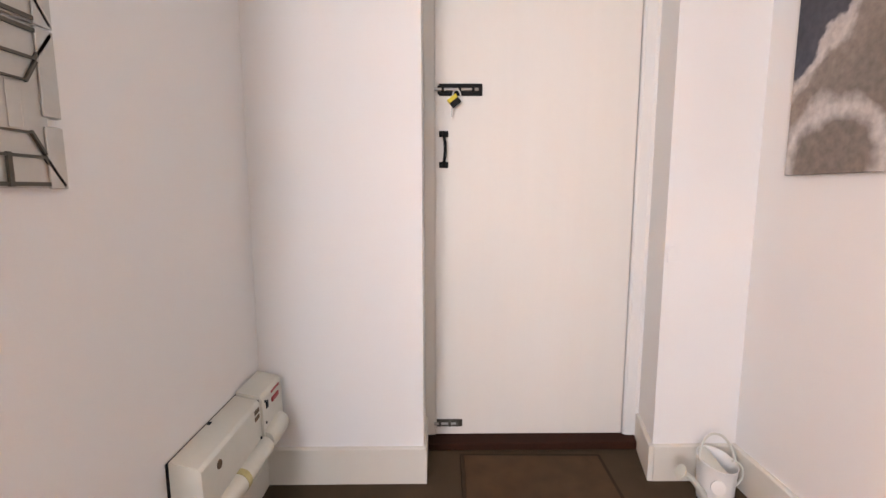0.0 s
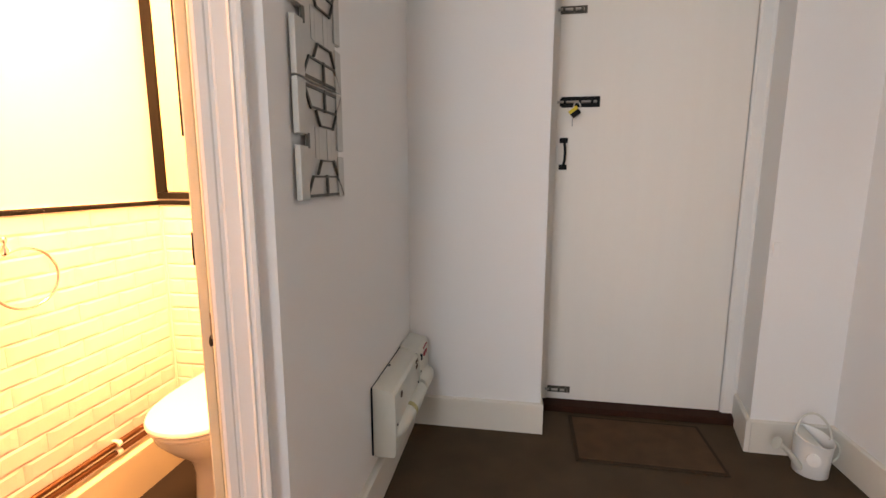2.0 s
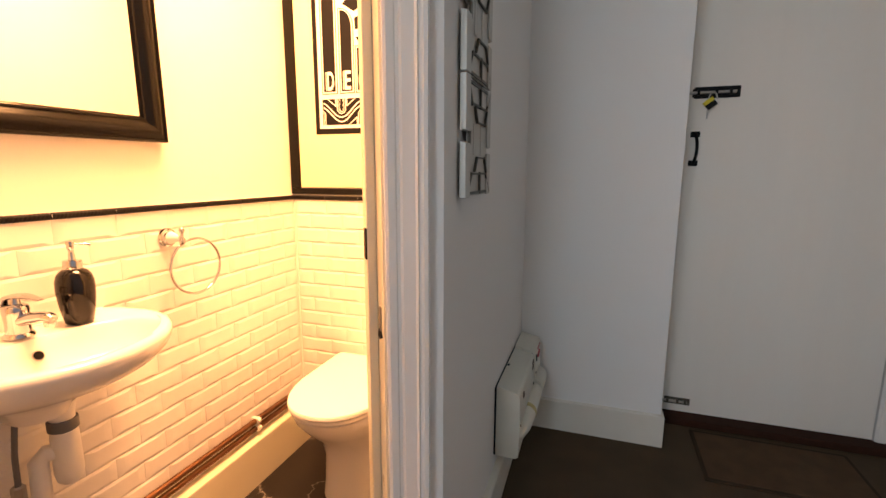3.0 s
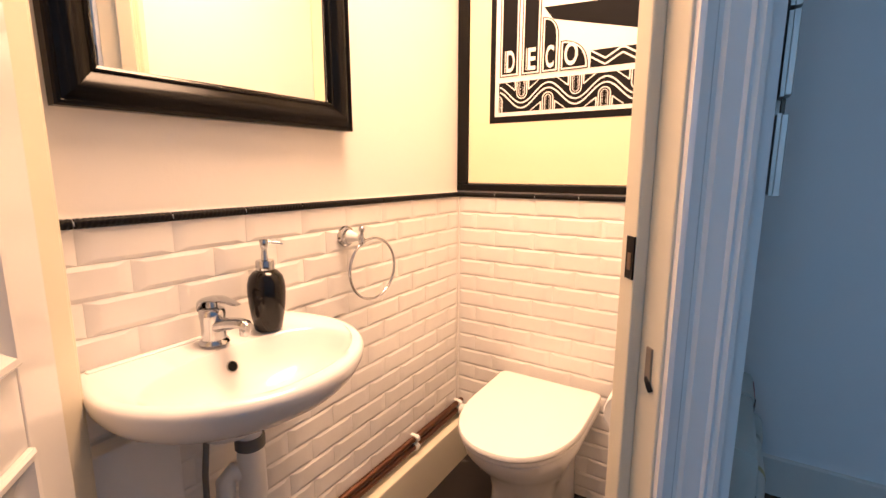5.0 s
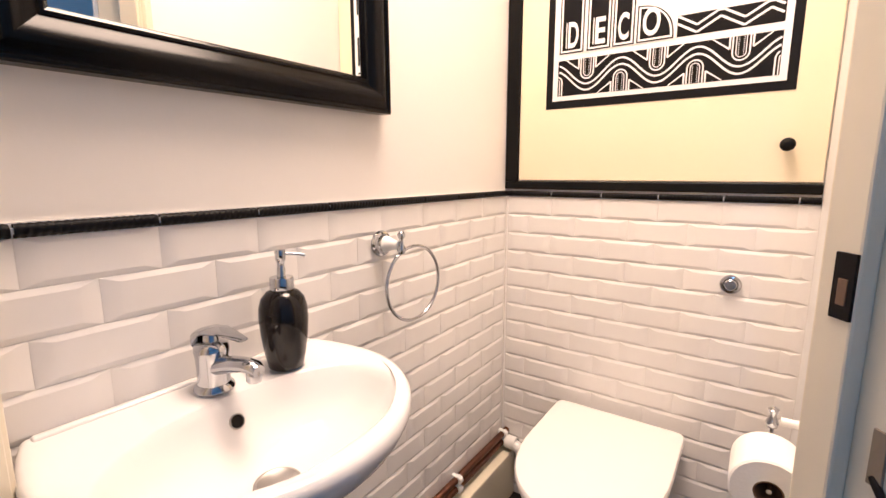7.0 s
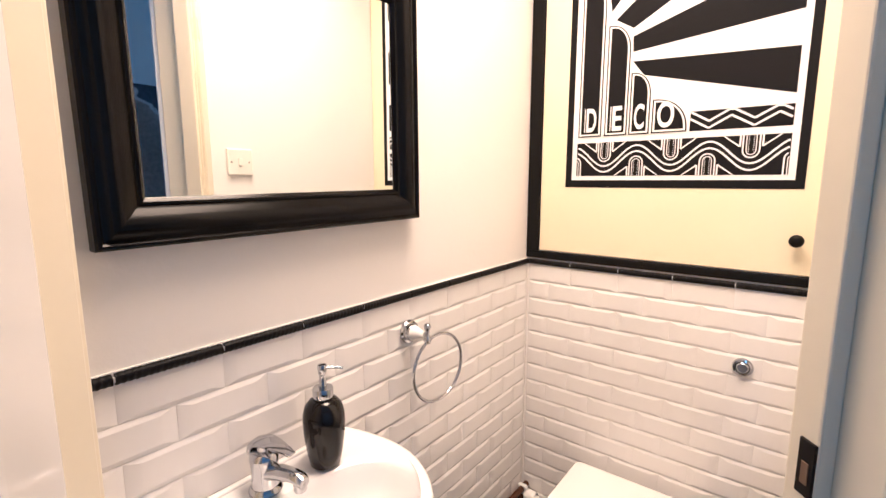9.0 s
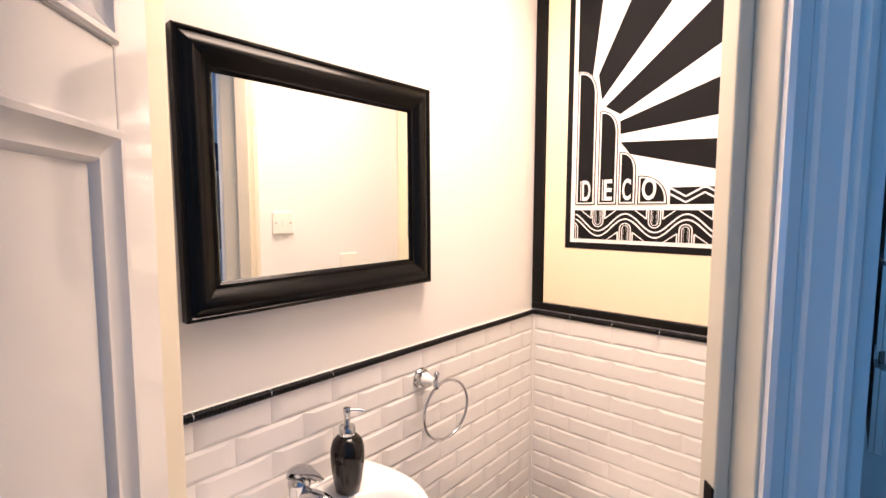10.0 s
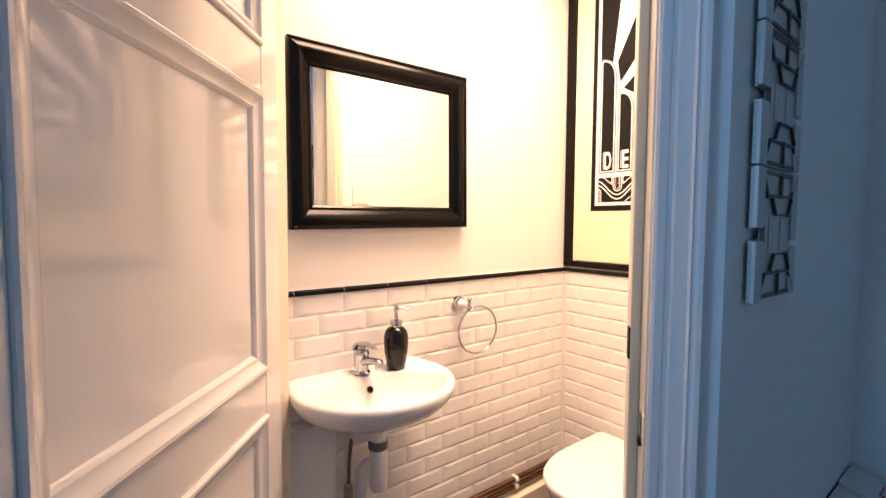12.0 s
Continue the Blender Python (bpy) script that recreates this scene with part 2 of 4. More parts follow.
r1w, r2w = diag(CLEAR + 0.02, 0), diag(CLEAR + 0.02, DEPTH)
structure("wall_partition", prism([(r1w.x, r1w.y), (HALL_X, 0.479), (HALL_X, JUT_Y), (HALL_X, 2.05), (SIDE_X, 2.05), (SIDE_X, 0.524), (r2w.x, r2w.y)], 0.0, CEIL), WALL, "white painted wall between hall and toilet room", "wall")
a, b, c, d = diag(-0.02, 0), diag(-0.02, DEPTH), diag(-0.80, DEPTH), diag(-0.80, 0)
structure("wall_slanted", prism([(p.x, p.y) for p in (a, b, c, d)], 0.0, CEIL), WALL, "white painted slanted wall beside the toilet door", "wall")
a, b, c, d = diag(-0.02, 0), diag(-0.02, DEPTH), diag(CLEAR + 0.02, DEPTH), diag(CLEAR + 0.02, 0)
structure("wall_over_door", prism([(p.x, p.y) for p in (a, b, c, d)], 2.03, CEIL), WALL, "white painted wall above the toilet door", "wall")
structure("wall_jut", box(HALL_X, -0.058, JUT_Y, 2.05, 0.0, CEIL), WALL, "white painted wall beside the front door", "wall")
structure("wall_column", prism([(0.828, 1.637), (1.30, 1.637), (1.30, 2.05), (0.90, 2.05), (0.894, 1.93)], 0.0, CEIL), WALL, "white painted pier beside the front door", "wall")
structure("wall_over_front_door", box(-0.058, 0.897, DOOR_Y - 0.01, 2.05, 2.05, CEIL), WALL, "white painted wall above the front door", "wall")
# unseen backing, added to close off the outside behind the door leaf
structure("front_door_backing", box(-0.2, 1.1, 2.052, 2.10, 0.0, CEIL), WALL, "unseen wall added behind the front door to close the place", "wall")
structure("wall_east", box(RIGHT_X, 1.30, -2.5, 1.637, 0.0, CEIL), WALL, "white painted hall wall with a canvas print", "wall")
structure("wall_hall_west", box(-2.2, -2.05, -2.5, -0.40, 0.0, CEIL), WALL, "white painted hall wall", "wall")
south = bmesh.new()
for x0, x1, z0, z1 in ((-2.05, -1.8, 0, CEIL), (-0.6, RIGHT_X, 0, CEIL), (-1.8, -0.6, 0, 0.92), (-1.8, -0.6, 2.2, CEIL)):
    box(x0, x1, -2.5, -2.40, z0, z1, bm=south)
structure("wall_south", south, WALL, "white painted end wall of the hall with a window", "wall")
win = thing("window_1", (-1.2, -2.45, 0.92), "white framed hall window", "window", kind="structure")
for x0, x1, z0, z1 in ((-0.6, -0.55, 0, 1.28), (0.55, 0.6, 0, 1.28), (-0.55, 0.55, 0, 0.05), (-0.55, 0.55, 1.23, 1.28), (-0.02, 0.02, 0.05, 1.23)):
    part("window_frame", box(x0, x1, -0.03, 0.03, z0, z1, 0.004), GLOSS, win)

# skirting boards


def skirting(name, x0, y0, x1, y1, nx, ny, height=0.145, thick=0.018):
    a, b, out = Vector((x0, y0, 0)), Vector((x1, y1, 0)), Vector((nx, ny, 0))
    bm = bmesh.new()
    profile = [(0, 0), (0, thick), (height - 0.005, thick), (height - 0.002, thick * 0.85), (height, thick * 0.6), (height, 0)]
    ends = [[bm.verts.new(p + Vector((0, 0, s)) + d * out) for s, d in profile] for p in (a, b)]
    k = len(profile)
    for i in range(k):
        bm.faces.new((ends[0][i], ends[0][(i + 1) % k], ends[1][(i + 1) % k], ends[1][i]))
    bm.faces.new(ends[0][::-1])
    bm.faces.new(ends[1])
    return structure(name, bm, SKIRT, "cream painted skirting board", "skirting")


skirting("baseboard_1", HALL_X, 0.49, HALL_X, JUT_Y, 1, 0, 0.145, 0.024)
skirting("baseboard_2", HALL_X + 0.019, JUT_Y, -0.058, JUT_Y, 0, -1)
skirting("baseboard_3", -0.058, JUT_Y - 0.018, -0.058, 1.86, 1, 0, 0.145, 0.012)
skirting("baseboard_4", 0.828, 1.637, 1.13, 1.637, 0, -1)
skirting("baseboard_5", 0.826, 1.620, 0.888, 1.88, -0.976, 0.218)
skirting("baseboard_6", RIGHT_X, -2.4, RIGHT_X, 1.637, -1, 0)

# toilet room doorway: lining, stop, architraves
ARCH = [(0, 0), (0, 0.010), (0.006, 0.014), (0.020, 0.014), (0.024, 0.011), (0.030, 0.011), (0.034, 0.017), (0.048, 0.019), (0.058, 0.021), (0.062, 0.026), (0.066, 0.021), (0.069, 0.022), (0.073, 0.028), (0.082, 0.028), (0.086, 0.022), (0.086, 0)]
doorcase = thing("door_1", (0, 0, 0), "cream gloss door lining and architrave of the toilet room", "door frame", kind="structure")
DOOR_TOP = 2.005


def lining(s0, s1, d0, d1, z0, z1, mat, bevel=0.003):
    pts = [diag(s0, d0), diag(s1, d0), diag(s1, d1), diag(s0, d1)]
    return prism([(p.x, p.y) for p in pts], z0, z1, bevel)


part("jamb", lining(CLEAR, CLEAR + 0.02, 0.0, DEPTH + 0.004, 0.004, DOOR_TOP + 0.02, CREAM_TRIM), CREAM_TRIM, doorcase)
part("jamb", lining(-0.02, 0.0, 0.0, DEPTH + 0.004, 0.004, DOOR_TOP + 0.02, CREAM_TRIM), CREAM_TRIM, doorcase)
part("head", lining(0.0, CLEAR, 0.0, DEPTH, DOOR_TOP, DOOR_TOP + 0.02, CREAM_TRIM), CREAM_TRIM, doorcase)
part("door_stop", lining(0.8135, CLEAR, 0.055, DEPTH, 0.004, DOOR_TOP, CREAM_TRIM), CREAM_TRIM, doorcase)
for at, flip in ((CLEAR + 0.004, 1), (-0.004, -1)):
    bm = bmesh.new()
    ends = [[bm.verts.new(diag(at + flip * s, -q, z)) for s, q in ARCH] for z in (0.0, DOOR_TOP + 0.09)]
    k = len(ARCH)
    for i in range(k):
        bm.faces.new((ends[0][i], ends[0][(i + 1) % k], ends[1][(i + 1) % k], ends[1][i]))
    bm.faces.new(ends[0][::-1])
    bm.faces.new(ends[1])
    part("architrave", bm, GLOSS, doorcase, "moulded white architrave", smooth=25)
    bm = prism([(p.x, p.y) for p in (diag(at, DEPTH), diag(at + flip * 0.06, DEPTH), diag(at + flip * 0.06, DEPTH + 0.014), diag(at, DEPTH + 0.014))], 0.0, DOOR_TOP + 0.08, 0.003)
    part("inner_architrave", bm, CREAM_TRIM, doorcase)

# front door with its frame
front = thing("door_2", (0, 0, 0), "closed cream painted flush front door with black bolts and pull handle", "door", kind="structure")
part("leaf", box(-0.013, 0.819, DOOR_Y, DOOR_Y + 0.044, 0.036, 2.0, 0.002), DOOR_PAINT, front)
part("frame_post", box(-0.0575, -0.0136, DOOR_Y - 0.003, DOOR_Y + 0.05, 0.0, 2.048, 0.001), DOOR_PAINT, front)
bm = prism([(0.823, DOOR_Y - 0.006), (0.832, DOOR_Y - 0.014), (0.872, DOOR_Y - 0.014), (0.880, DOOR_Y - 0.022), (0.892, DOOR_Y - 0.022), (0.893, DOOR_Y + 0.05), (0.823, DOOR_Y + 0.05)], 0.0, 2.048)
part("frame_post", bm, GLOSS, front)
part("frame_head", box(-0.016, 0.823, DOOR_Y - 0.012, DOOR_Y + 0.05, 2.006, 2.048, 0.003), GLOSS, front)
part("threshold", box(-0.048, 0.876, 1.835, DOOR_Y + 0.04, 0.0, 0.034, 0.005), OAK, front, "dark stained wooden threshold")


# ---- the toilet room: fittings ----
def basin_ring(cx, cy, front, back, half, z, power=2.35, wall=None, count=56):
    ring = []
    for i in range(count):
        t = 2 * math.pi * i / count
        c, s = math.cos(t), math.sin(t)
        x = cx + (front if c > 0 else back) * math.copysign(abs(c) ** (2 / power), c)
        y = cy + half * math.copysign(abs(s) ** (2 / power), s)
        ring.append(Vector((max(x, wall) if wall is not None else x, y, z)))
    return ring


def wash_basin():
    t = thing("wash_basin", (FAR_X, 0.201, 0.60), "white ceramic wall-hung cloakroom basin with a rounded front", "basin")
    w = 0.0
    rings = []
    for k, z in ((0.22, 0.050), (0.27, 0.080), (0.36, 0.100), (0.50, 0.118), (0.66, 0.134), (0.80, 0.150), (0.90, 0.168), (0.965, 0.188), (0.993, 0.204), (1.0, 0.214), (0.995, 0.222), (0.98, 0.2275), (0.955, 0.2298), (0.92, 0.2300)):
        rings.append(basin_ring(0.130 * (0.45 + 0.55 * k), 0, 0.218 * k, 0.30, 0.236 * k, z, 1.95, wall=w + 0.001))
    for k, z in ((1.0, 0.2262), (0.97, 0.2215), (0.935, 0.212), (0.885, 0.197), (0.80, 0.176), (0.66, 0.156), (0.48, 0.142), (0.30, 0.134), (0.12, 0.131)):
        rings.append(basin_ring(0.196 - 0.004 * k, -0.006, 0.122 * k, 0.104 * k, 0.196 * k, z, 2.3))
    bm = loft(rings)
    part("bowl", bm, CERAMIC, t, smooth=50)
    part("upstand", box(0.001, 0.016, -0.20, 0.20, 0.226, 0.2335, 0.004, 3), CERAMIC, t, smooth=50)
    m = Matrix.Translation((0.1046, -0.004, 0.1925)) @ Euler((0, radians(64), 0)).to_matrix().to_4x4()
    part("overflow_hole", lathe([(0.0090, -0.0006), (0.0096, 0.0008), (0.0104, 0.0008), (0.0110, -0.0002), (0.0112, -0.009)], 24, m=m), STEEL, t, "dull metal overflow rim", smooth=40)
    # no real hole: a black disc imitates the shade inside the overflow
    part("overflow_shade", lathe([(0.0, -0.0008), (0.0093, -0.0005)], 24, m=m), BRASS_DARK, t, "black disc for the shade in the overflow")
    part("waste", lathe([(0.0, 0.0), (0.018, 0.001), (0.026, 0.004), (0.030, 0.0025), (0.031, 0.0)], 32, m=Matrix.Translation((0.194, -0.006, 0.1350))), STEEL, t, "dull metal waste", smooth=40)
    # trap and feed below the bowl
    part("waste_trap", lathe([(0.0, -0.130), (0.016, -0.128), (0.025, -0.118), (0.028, -0.10), (0.027, -0.01), (0.024, 0.006), (0.024, 0.040), (0.030, 0.070)], 28, m=Matrix.Translation((0.09, 0.03, 0))), WHITE_PLASTIC, t, "white plastic bottle trap", smooth=40)
    part("trap_collar", lathe([(0.0255, 0.002), (0.0295, 0.005), (0.0295, 0.026), (0.028, 0.029), (0.024, 0.029)], 28, m=Matrix.Translation((0.09, 0.03, 0))), GREY_PLASTIC, t, "dark grey trap collar", smooth=40)
    part("waste_pipe", tube([(0.09, 0.03, -0.05), (0.07, 0.0, -0.045), (0.062, -0.012, -0.06), (0.060, -0.014, -0.20), (0.058, -0.014, -0.59)], 0.019), WHITE_PLASTIC, t, smooth=40)
    part("feed_hose", tube([(0.05, 0.0, 0.10), (0.060, -0.040, 0.06), (0.064, -0.052, -0.02), (0.066, -0.056, -0.12), (0.066, -0.056, -0.26), (0.07, -0.04, -0.40), (0.05, -0.03, -0.58)], 0.0058), GREY_PLASTIC, t, "dark braided feed hose", smooth=40)
    part("hose_nut", lathe([(0.010, -0.02), (0.013, -0.018), (0.013, 0.03), (0.009, 0.034)], 6, m=Matrix.Translation((0.066, -0.056, -0.12))), STEEL, t)
    return t


wash_basin()


def basin_tap():
    t = thing("basin_tap", (-1.531, 0.195, 0.829), "chrome single-lever mixer tap on the basin", "tap")
    part("base", lathe([(0.0, 0), (0.027, 0), (0.028, 0.003), (0.026, 0.008), (0.023, 0.011), (0.0, 0.011)], 32), CHROME, t, smooth=40)
    part("body", lathe([(0.0225, 0.010), (0.0215, 0.030), (0.0225, 0.050), (0.0240, 0.060), (0.0225, 0.068), (0.014, 0.073), (0.0, 0.074)], 32), CHROME, t, smooth=50)
    part("stem", lathe([(0.0, 0.070), (0.011, 0.072), (0.010, 0.086), (0.0, 0.087)], 20), CHROME, t, smooth=50)
    spout = []
    for x, z, w, h in ((0.010, 0.036, 0.016, 0.014), (0.040, 0.045, 0.0145, 0.012), (0.070, 0.050, 0.013, 0.010), (0.086, 0.049, 0.0125, 0.009), (0.094, 0.045, 0.010, 0.008)):
        spout.append([Vector((x, w * math.cos(a * math.pi / 8), z + h * math.sin(a * math.pi / 8))) for a in range(16)])
    part("spout", loft(spout), CHROME, t, smooth=50)
    part("aerator", lathe([(0.0, 0), (0.0095, 0), (0.0105, 0.002), (0.0105, 0.016), (0.009, 0.018)], 24, m=Matrix.Translation((0.084, 0, 0.029))), CHROME, t, smooth=40)
    lever = []
    for x, z, w, h in ((-0.0265, 0.064, 0.010, 0.010), (-0.0235, 0.071, 0.016, 0.013), (-0.017, 0.080, 0.0195, 0.010), (-0.004, 0.0875, 0.0205, 0.0062), (0.014, 0.0905, 0.0190, 0.0045), (0.034, 0.0900, 0.0150, 0.0030), (0.054, 0.0875, 0.0110, 0.0020), (0.068, 0.0845, 0.0080, 0.0015)):
        lever.append([Vector((x, w * math.cos(a * math.pi / 8), z + h * math.sin(a * math.pi / 8))) for a in range(16)])
    part("lever", loft(lever), CHROME, t, smooth=50)
    t.matrix_world = pose(-1.531, 0.195, 0.829, 0, 0, 8)
    return t


basin_tap()


def soap_dispenser():
    t = thing("soap_dispenser", (-1.512, 0.304, 0.829), "black glazed ceramic soap dispenser with chrome pump on the basin", "soap dispenser")
    prof = [(0.0, 0.0), (0.024, 0.0), (0.0275, 0.003), (0.032, 0.025), (0.0362, 0.055), (0.0380, 0.080), (0.0372, 0.100), (0.0330, 0.115), (0.0245, 0.125), (0.0170, 0.1285), (0.0, 0.1285)]
    part("bottle", lathe(prof, 40), BLACK_GLAZE, t, smooth=60)
    part("collar", lathe([(0.0, 0.126), (0.0175, 0.126), (0.0185, 0.128), (0.0185, 0.1455), (0.0175, 0.148), (0.009, 0.148), (0.0, 0.148)], 32), CHROME, t, smooth=40)
    part("pump", lathe([(0.0, 0.145), (0.007, 0.145), (0.0065, 0.160), (0.0055, 0.165), (0.0058, 0.172), (0.0075, 0.174), (0.0085, 0.188), (0.0075, 0.191), (0.0, 0.192)], 24), CHROME, t, smooth=40)
    part("nozzle", tube([(0.0, 0, 0.184), (0.014, 0.008, 0.184), (0.026, 0.0145, 0.1825), (0.032, 0.018, 0.180)], 0.0024, 10), CHROME, t, smooth=50)
    t.matrix_world = pose(-1.512, 0.304, 0.829, 0, 0, 25)


soap_dispenser()


def toilet():
    t = thing("toilet", (-1.190, 0, 0), "white ceramic back-to-wall toilet with closed lid", "toilet")

    def outline(half, front, back, z, count=48, square=22):
        pts = []
        my = 0.975
        for i in range(count):
            a = 2 * math.pi * i / count
            c, s = math.cos(a), math.sin(a)
            if s < 0:
                pts.append(Vector((half * math.copysign(abs(c) ** (2 / 2.2), c), my - (my - front) * abs(s) ** (2 / 2.2), z)))
            else:
                pts.append(Vector((half * math.copysign(abs(c) ** (2 / square), c), my + (back - my) * abs(s) ** (2 / square), z)))
        return pts

    pan = [outline(0.105, 0.86, BACK_Y, 0.005), outline(0.102, 0.87, BACK_Y, 0.05), outline(0.100, 0.88, BACK_Y, 0.16), outline(0.112, 0.86, BACK_Y, 0.23), outline(0.150, 0.785, BACK_Y, 0.30), outline(0.172, 0.738, BACK_Y, 0.355), outline(0.176, 0.726, BACK_Y, 0.385), outline(0.170, 0.735, BACK_Y, 0.392)]
    part("pan", loft(pan), CERAMIC, t, smooth=60)
    seat = [outline(0.174, 0.722, 1.192, 0.393), outline(0.178, 0.716, 1.196, 0.397), outline(0.178, 0.716, 1.196, 0.406), outline(0.174, 0.722, 1.19, 0.410)]
    part("seat", loft(seat), SEAT_PLASTIC, t, smooth=40)
    lid = [outline(0.177, 0.714, 1.198, 0.4115), outline(0.181, 0.708, 1.200, 0.415), outline(0.181, 0.708, 1.200, 0.423), outline(0.178, 0.712, 1.197, 0.428), outline(0.150, 0.75, 1.17, 0.4305), outline(0.05, 0.92, 1.05, 0.432)]
    part("lid", loft(lid), SEAT_PLASTIC, t, smooth=40)
    for x in (-0.075, 0.075):
        part("hinge", lathe([(0.0, 0.393), (0.012, 0.393), (0.012, 0.410), (0.0, 0.411)], 20, m=Matrix.Translation((x, 1.213, 0))), CHROME, t, smooth=40)
    return t


toilet()


def flush_button():
    t = thing("flush_button", (-0.944, BACK_Y, 0.856), "round chrome flush button on the tiles", "flush button")
    m = Euler((radians(90), 0, 0)).to_matrix().to_4x4()
    part("rim", lathe([(0.0, 0.0), (0.024, 0.0), (0.0245, 0.004), (0.022, 0.009), (0.017, 0.010), (0.015, 0.006), (0.0, 0.006)], 32, m=m), CHROME, t, smooth=40)
    part("push_button", lathe([(0.0145, 0.006), (0.0145, 0.012), (0.012, 0.0145), (0.0, 0.015)], 28, m=m), CHROME, t, smooth=40)


flush_button()


def towel_ring():
    t = thing("towel_ring", (FAR_X, 0.612, 0.985), "chrome towel ring hanging from a wall bracket", "towel ring")
    m = Euler((0, radians(90), 0)).to_matrix().to_4x4()
    part("rose", lathe([(0.0, 0.0), (0.028, 0.0), (0.0295, 0.005), (0.027, 0.010), (0.022, 0.012), (0.021, 0.016), (0.019, 0.020), (0.0, 0.020)], 32, m=m), CHROME, t, smooth=40)
    part("post", lathe([(0.0195, 0.018), (0.0160, 0.026), (0.0125, 0.036), (0.0095, 0.048), (0.0100, 0.057), (0.0, 0.057)], 24, m=m), WHITE_PLASTIC, t, "white ceramic post", smooth=50)
    part("finial", lathe([(0.0, -0.020), (0.007, -0.017), (0.0095, -0.010), (0.009, -0.003), (0.005, 0.003), (0.0045, 0.014), (0.0075, 0.018), (0.0085, 0.024), (0.006, 0.030), (0.0, 0.032)], 24, m=Matrix.Translation((0.062, 0, 0))), CHROME, t, smooth=50)
    c = Vector((0.062, 0.042, -0.090))
    part("ring", tube([c + 0.084 * Vector((0.08 * math.sin(a), math.sin(a) * 1.0, math.cos(a))) for a in [2 * math.pi * i / 64 for i in range(64)]], 0.0038, 10, closed=True), CHROME, t, smooth=60)


towel_ring()


def wall_mirror():
    y0, y1, z0, z1 = 0.006, 0.632, 1.257, 1.778
    t = thing("wall_mirror", (FAR_X - 0.008, (y0 + y1) / 2, z0), "rectangular wall mirror in a wide black lacquered moulded frame", "mirror")
    hw, h = (y1 - y0) / 2, z1 - z0
    prof = [(0.0, 0.0), (0.0, 0.024), (0.003, 0.028), (0.007, 0.028), (0.010, 0.025), (0.014, 0.026), (0.020, 0.030), (0.027, 0.0315), (0.034, 0.030), (0.044, 0.024), (0.052, 0.018), (0.056, 0.016), (0.058, 0.0175), (0.062, 0.0175), (0.066, 0.013), (0.068, 0.010), (0.068, 0.0)]
    corners = [(-hw, 0), (hw, 0), (hw, h), (-hw, h)]
    inward = [(1, 1), (-1, 1), (-1, -1), (1, -1)]
    for i, nm in enumerate(("frame_rail", "frame_stile", "frame_rail", "frame_stile")):
        bm = bmesh.new()
        j = (i + 1) % 4
        ends = [[bm.verts.new((q + 0.0005, corners[k][0] + inward[k][0] * s, corners[k][1] + inward[k][1] * s)) for s, q in prof] for k in (i, j)]
        n = len(prof)
        for p in range(n):
            bm.faces.new((ends[0][p], ends[0][(p + 1) % n], ends[1][(p + 1) % n], ends[1][p]))
        bm.faces.new(ends[0][::-1])
        bm.faces.new(ends[1])
        part(nm, bm, FRAME_BLACK, t, smooth=28)
    part("glass", box(0.001, 0.0095, -hw + 0.062, hw - 0.062, 0.062, h - 0.062), MIRROR, t, "mirror glass")
    t.matrix_world = pose(FAR_X - 0.0055, (y0 + y1) / 2, z0, 0.6, 0, -0.5)


wall_mirror()


# cupboard door and its black trim over the toilet
def cupboard():
    y = BACK_Y + 0.008
    t = thing("wall_cupboard", (0, y, 0), "cream cupboard door framed by black painted trim above the toilet", "cupboard")
    part("trim", box(FAR_X - 0.006, FAR_X + 0.036, -0.014, 0, 1.1125, CEIL, 0.002), BLACK_PAINT, t)
    part("trim", box(FAR_X - 0.006, SIDE_X - 0.002, -0.014, 0, 1.0885, 1.112, 0.002), BLACK_PAINT, t)
    part("cupboard_door", box(FAR_X + 0.041, SIDE_X - 0.004, -0.011, 0, 1.116, CEIL - 0.01, 0.002), CREAM, t)
    m = Matrix.Translation((-0.862, -0.011, 1.203)) @ Euler((radians(90), 0, 0)).to_matrix().to_4x4()
    part("knob", lathe([(0.0, 0.0), (0.008, 0.0), (0.006, 0.008), (0.007, 0.012), (0.0135, 0.017), (0.0155, 0.023), (0.013, 0.029), (0.006, 0.032), (0.0, 0.0325)], 28, m=m), BLACK_PAINT, t, "round black knob", smooth=50)


cupboard()


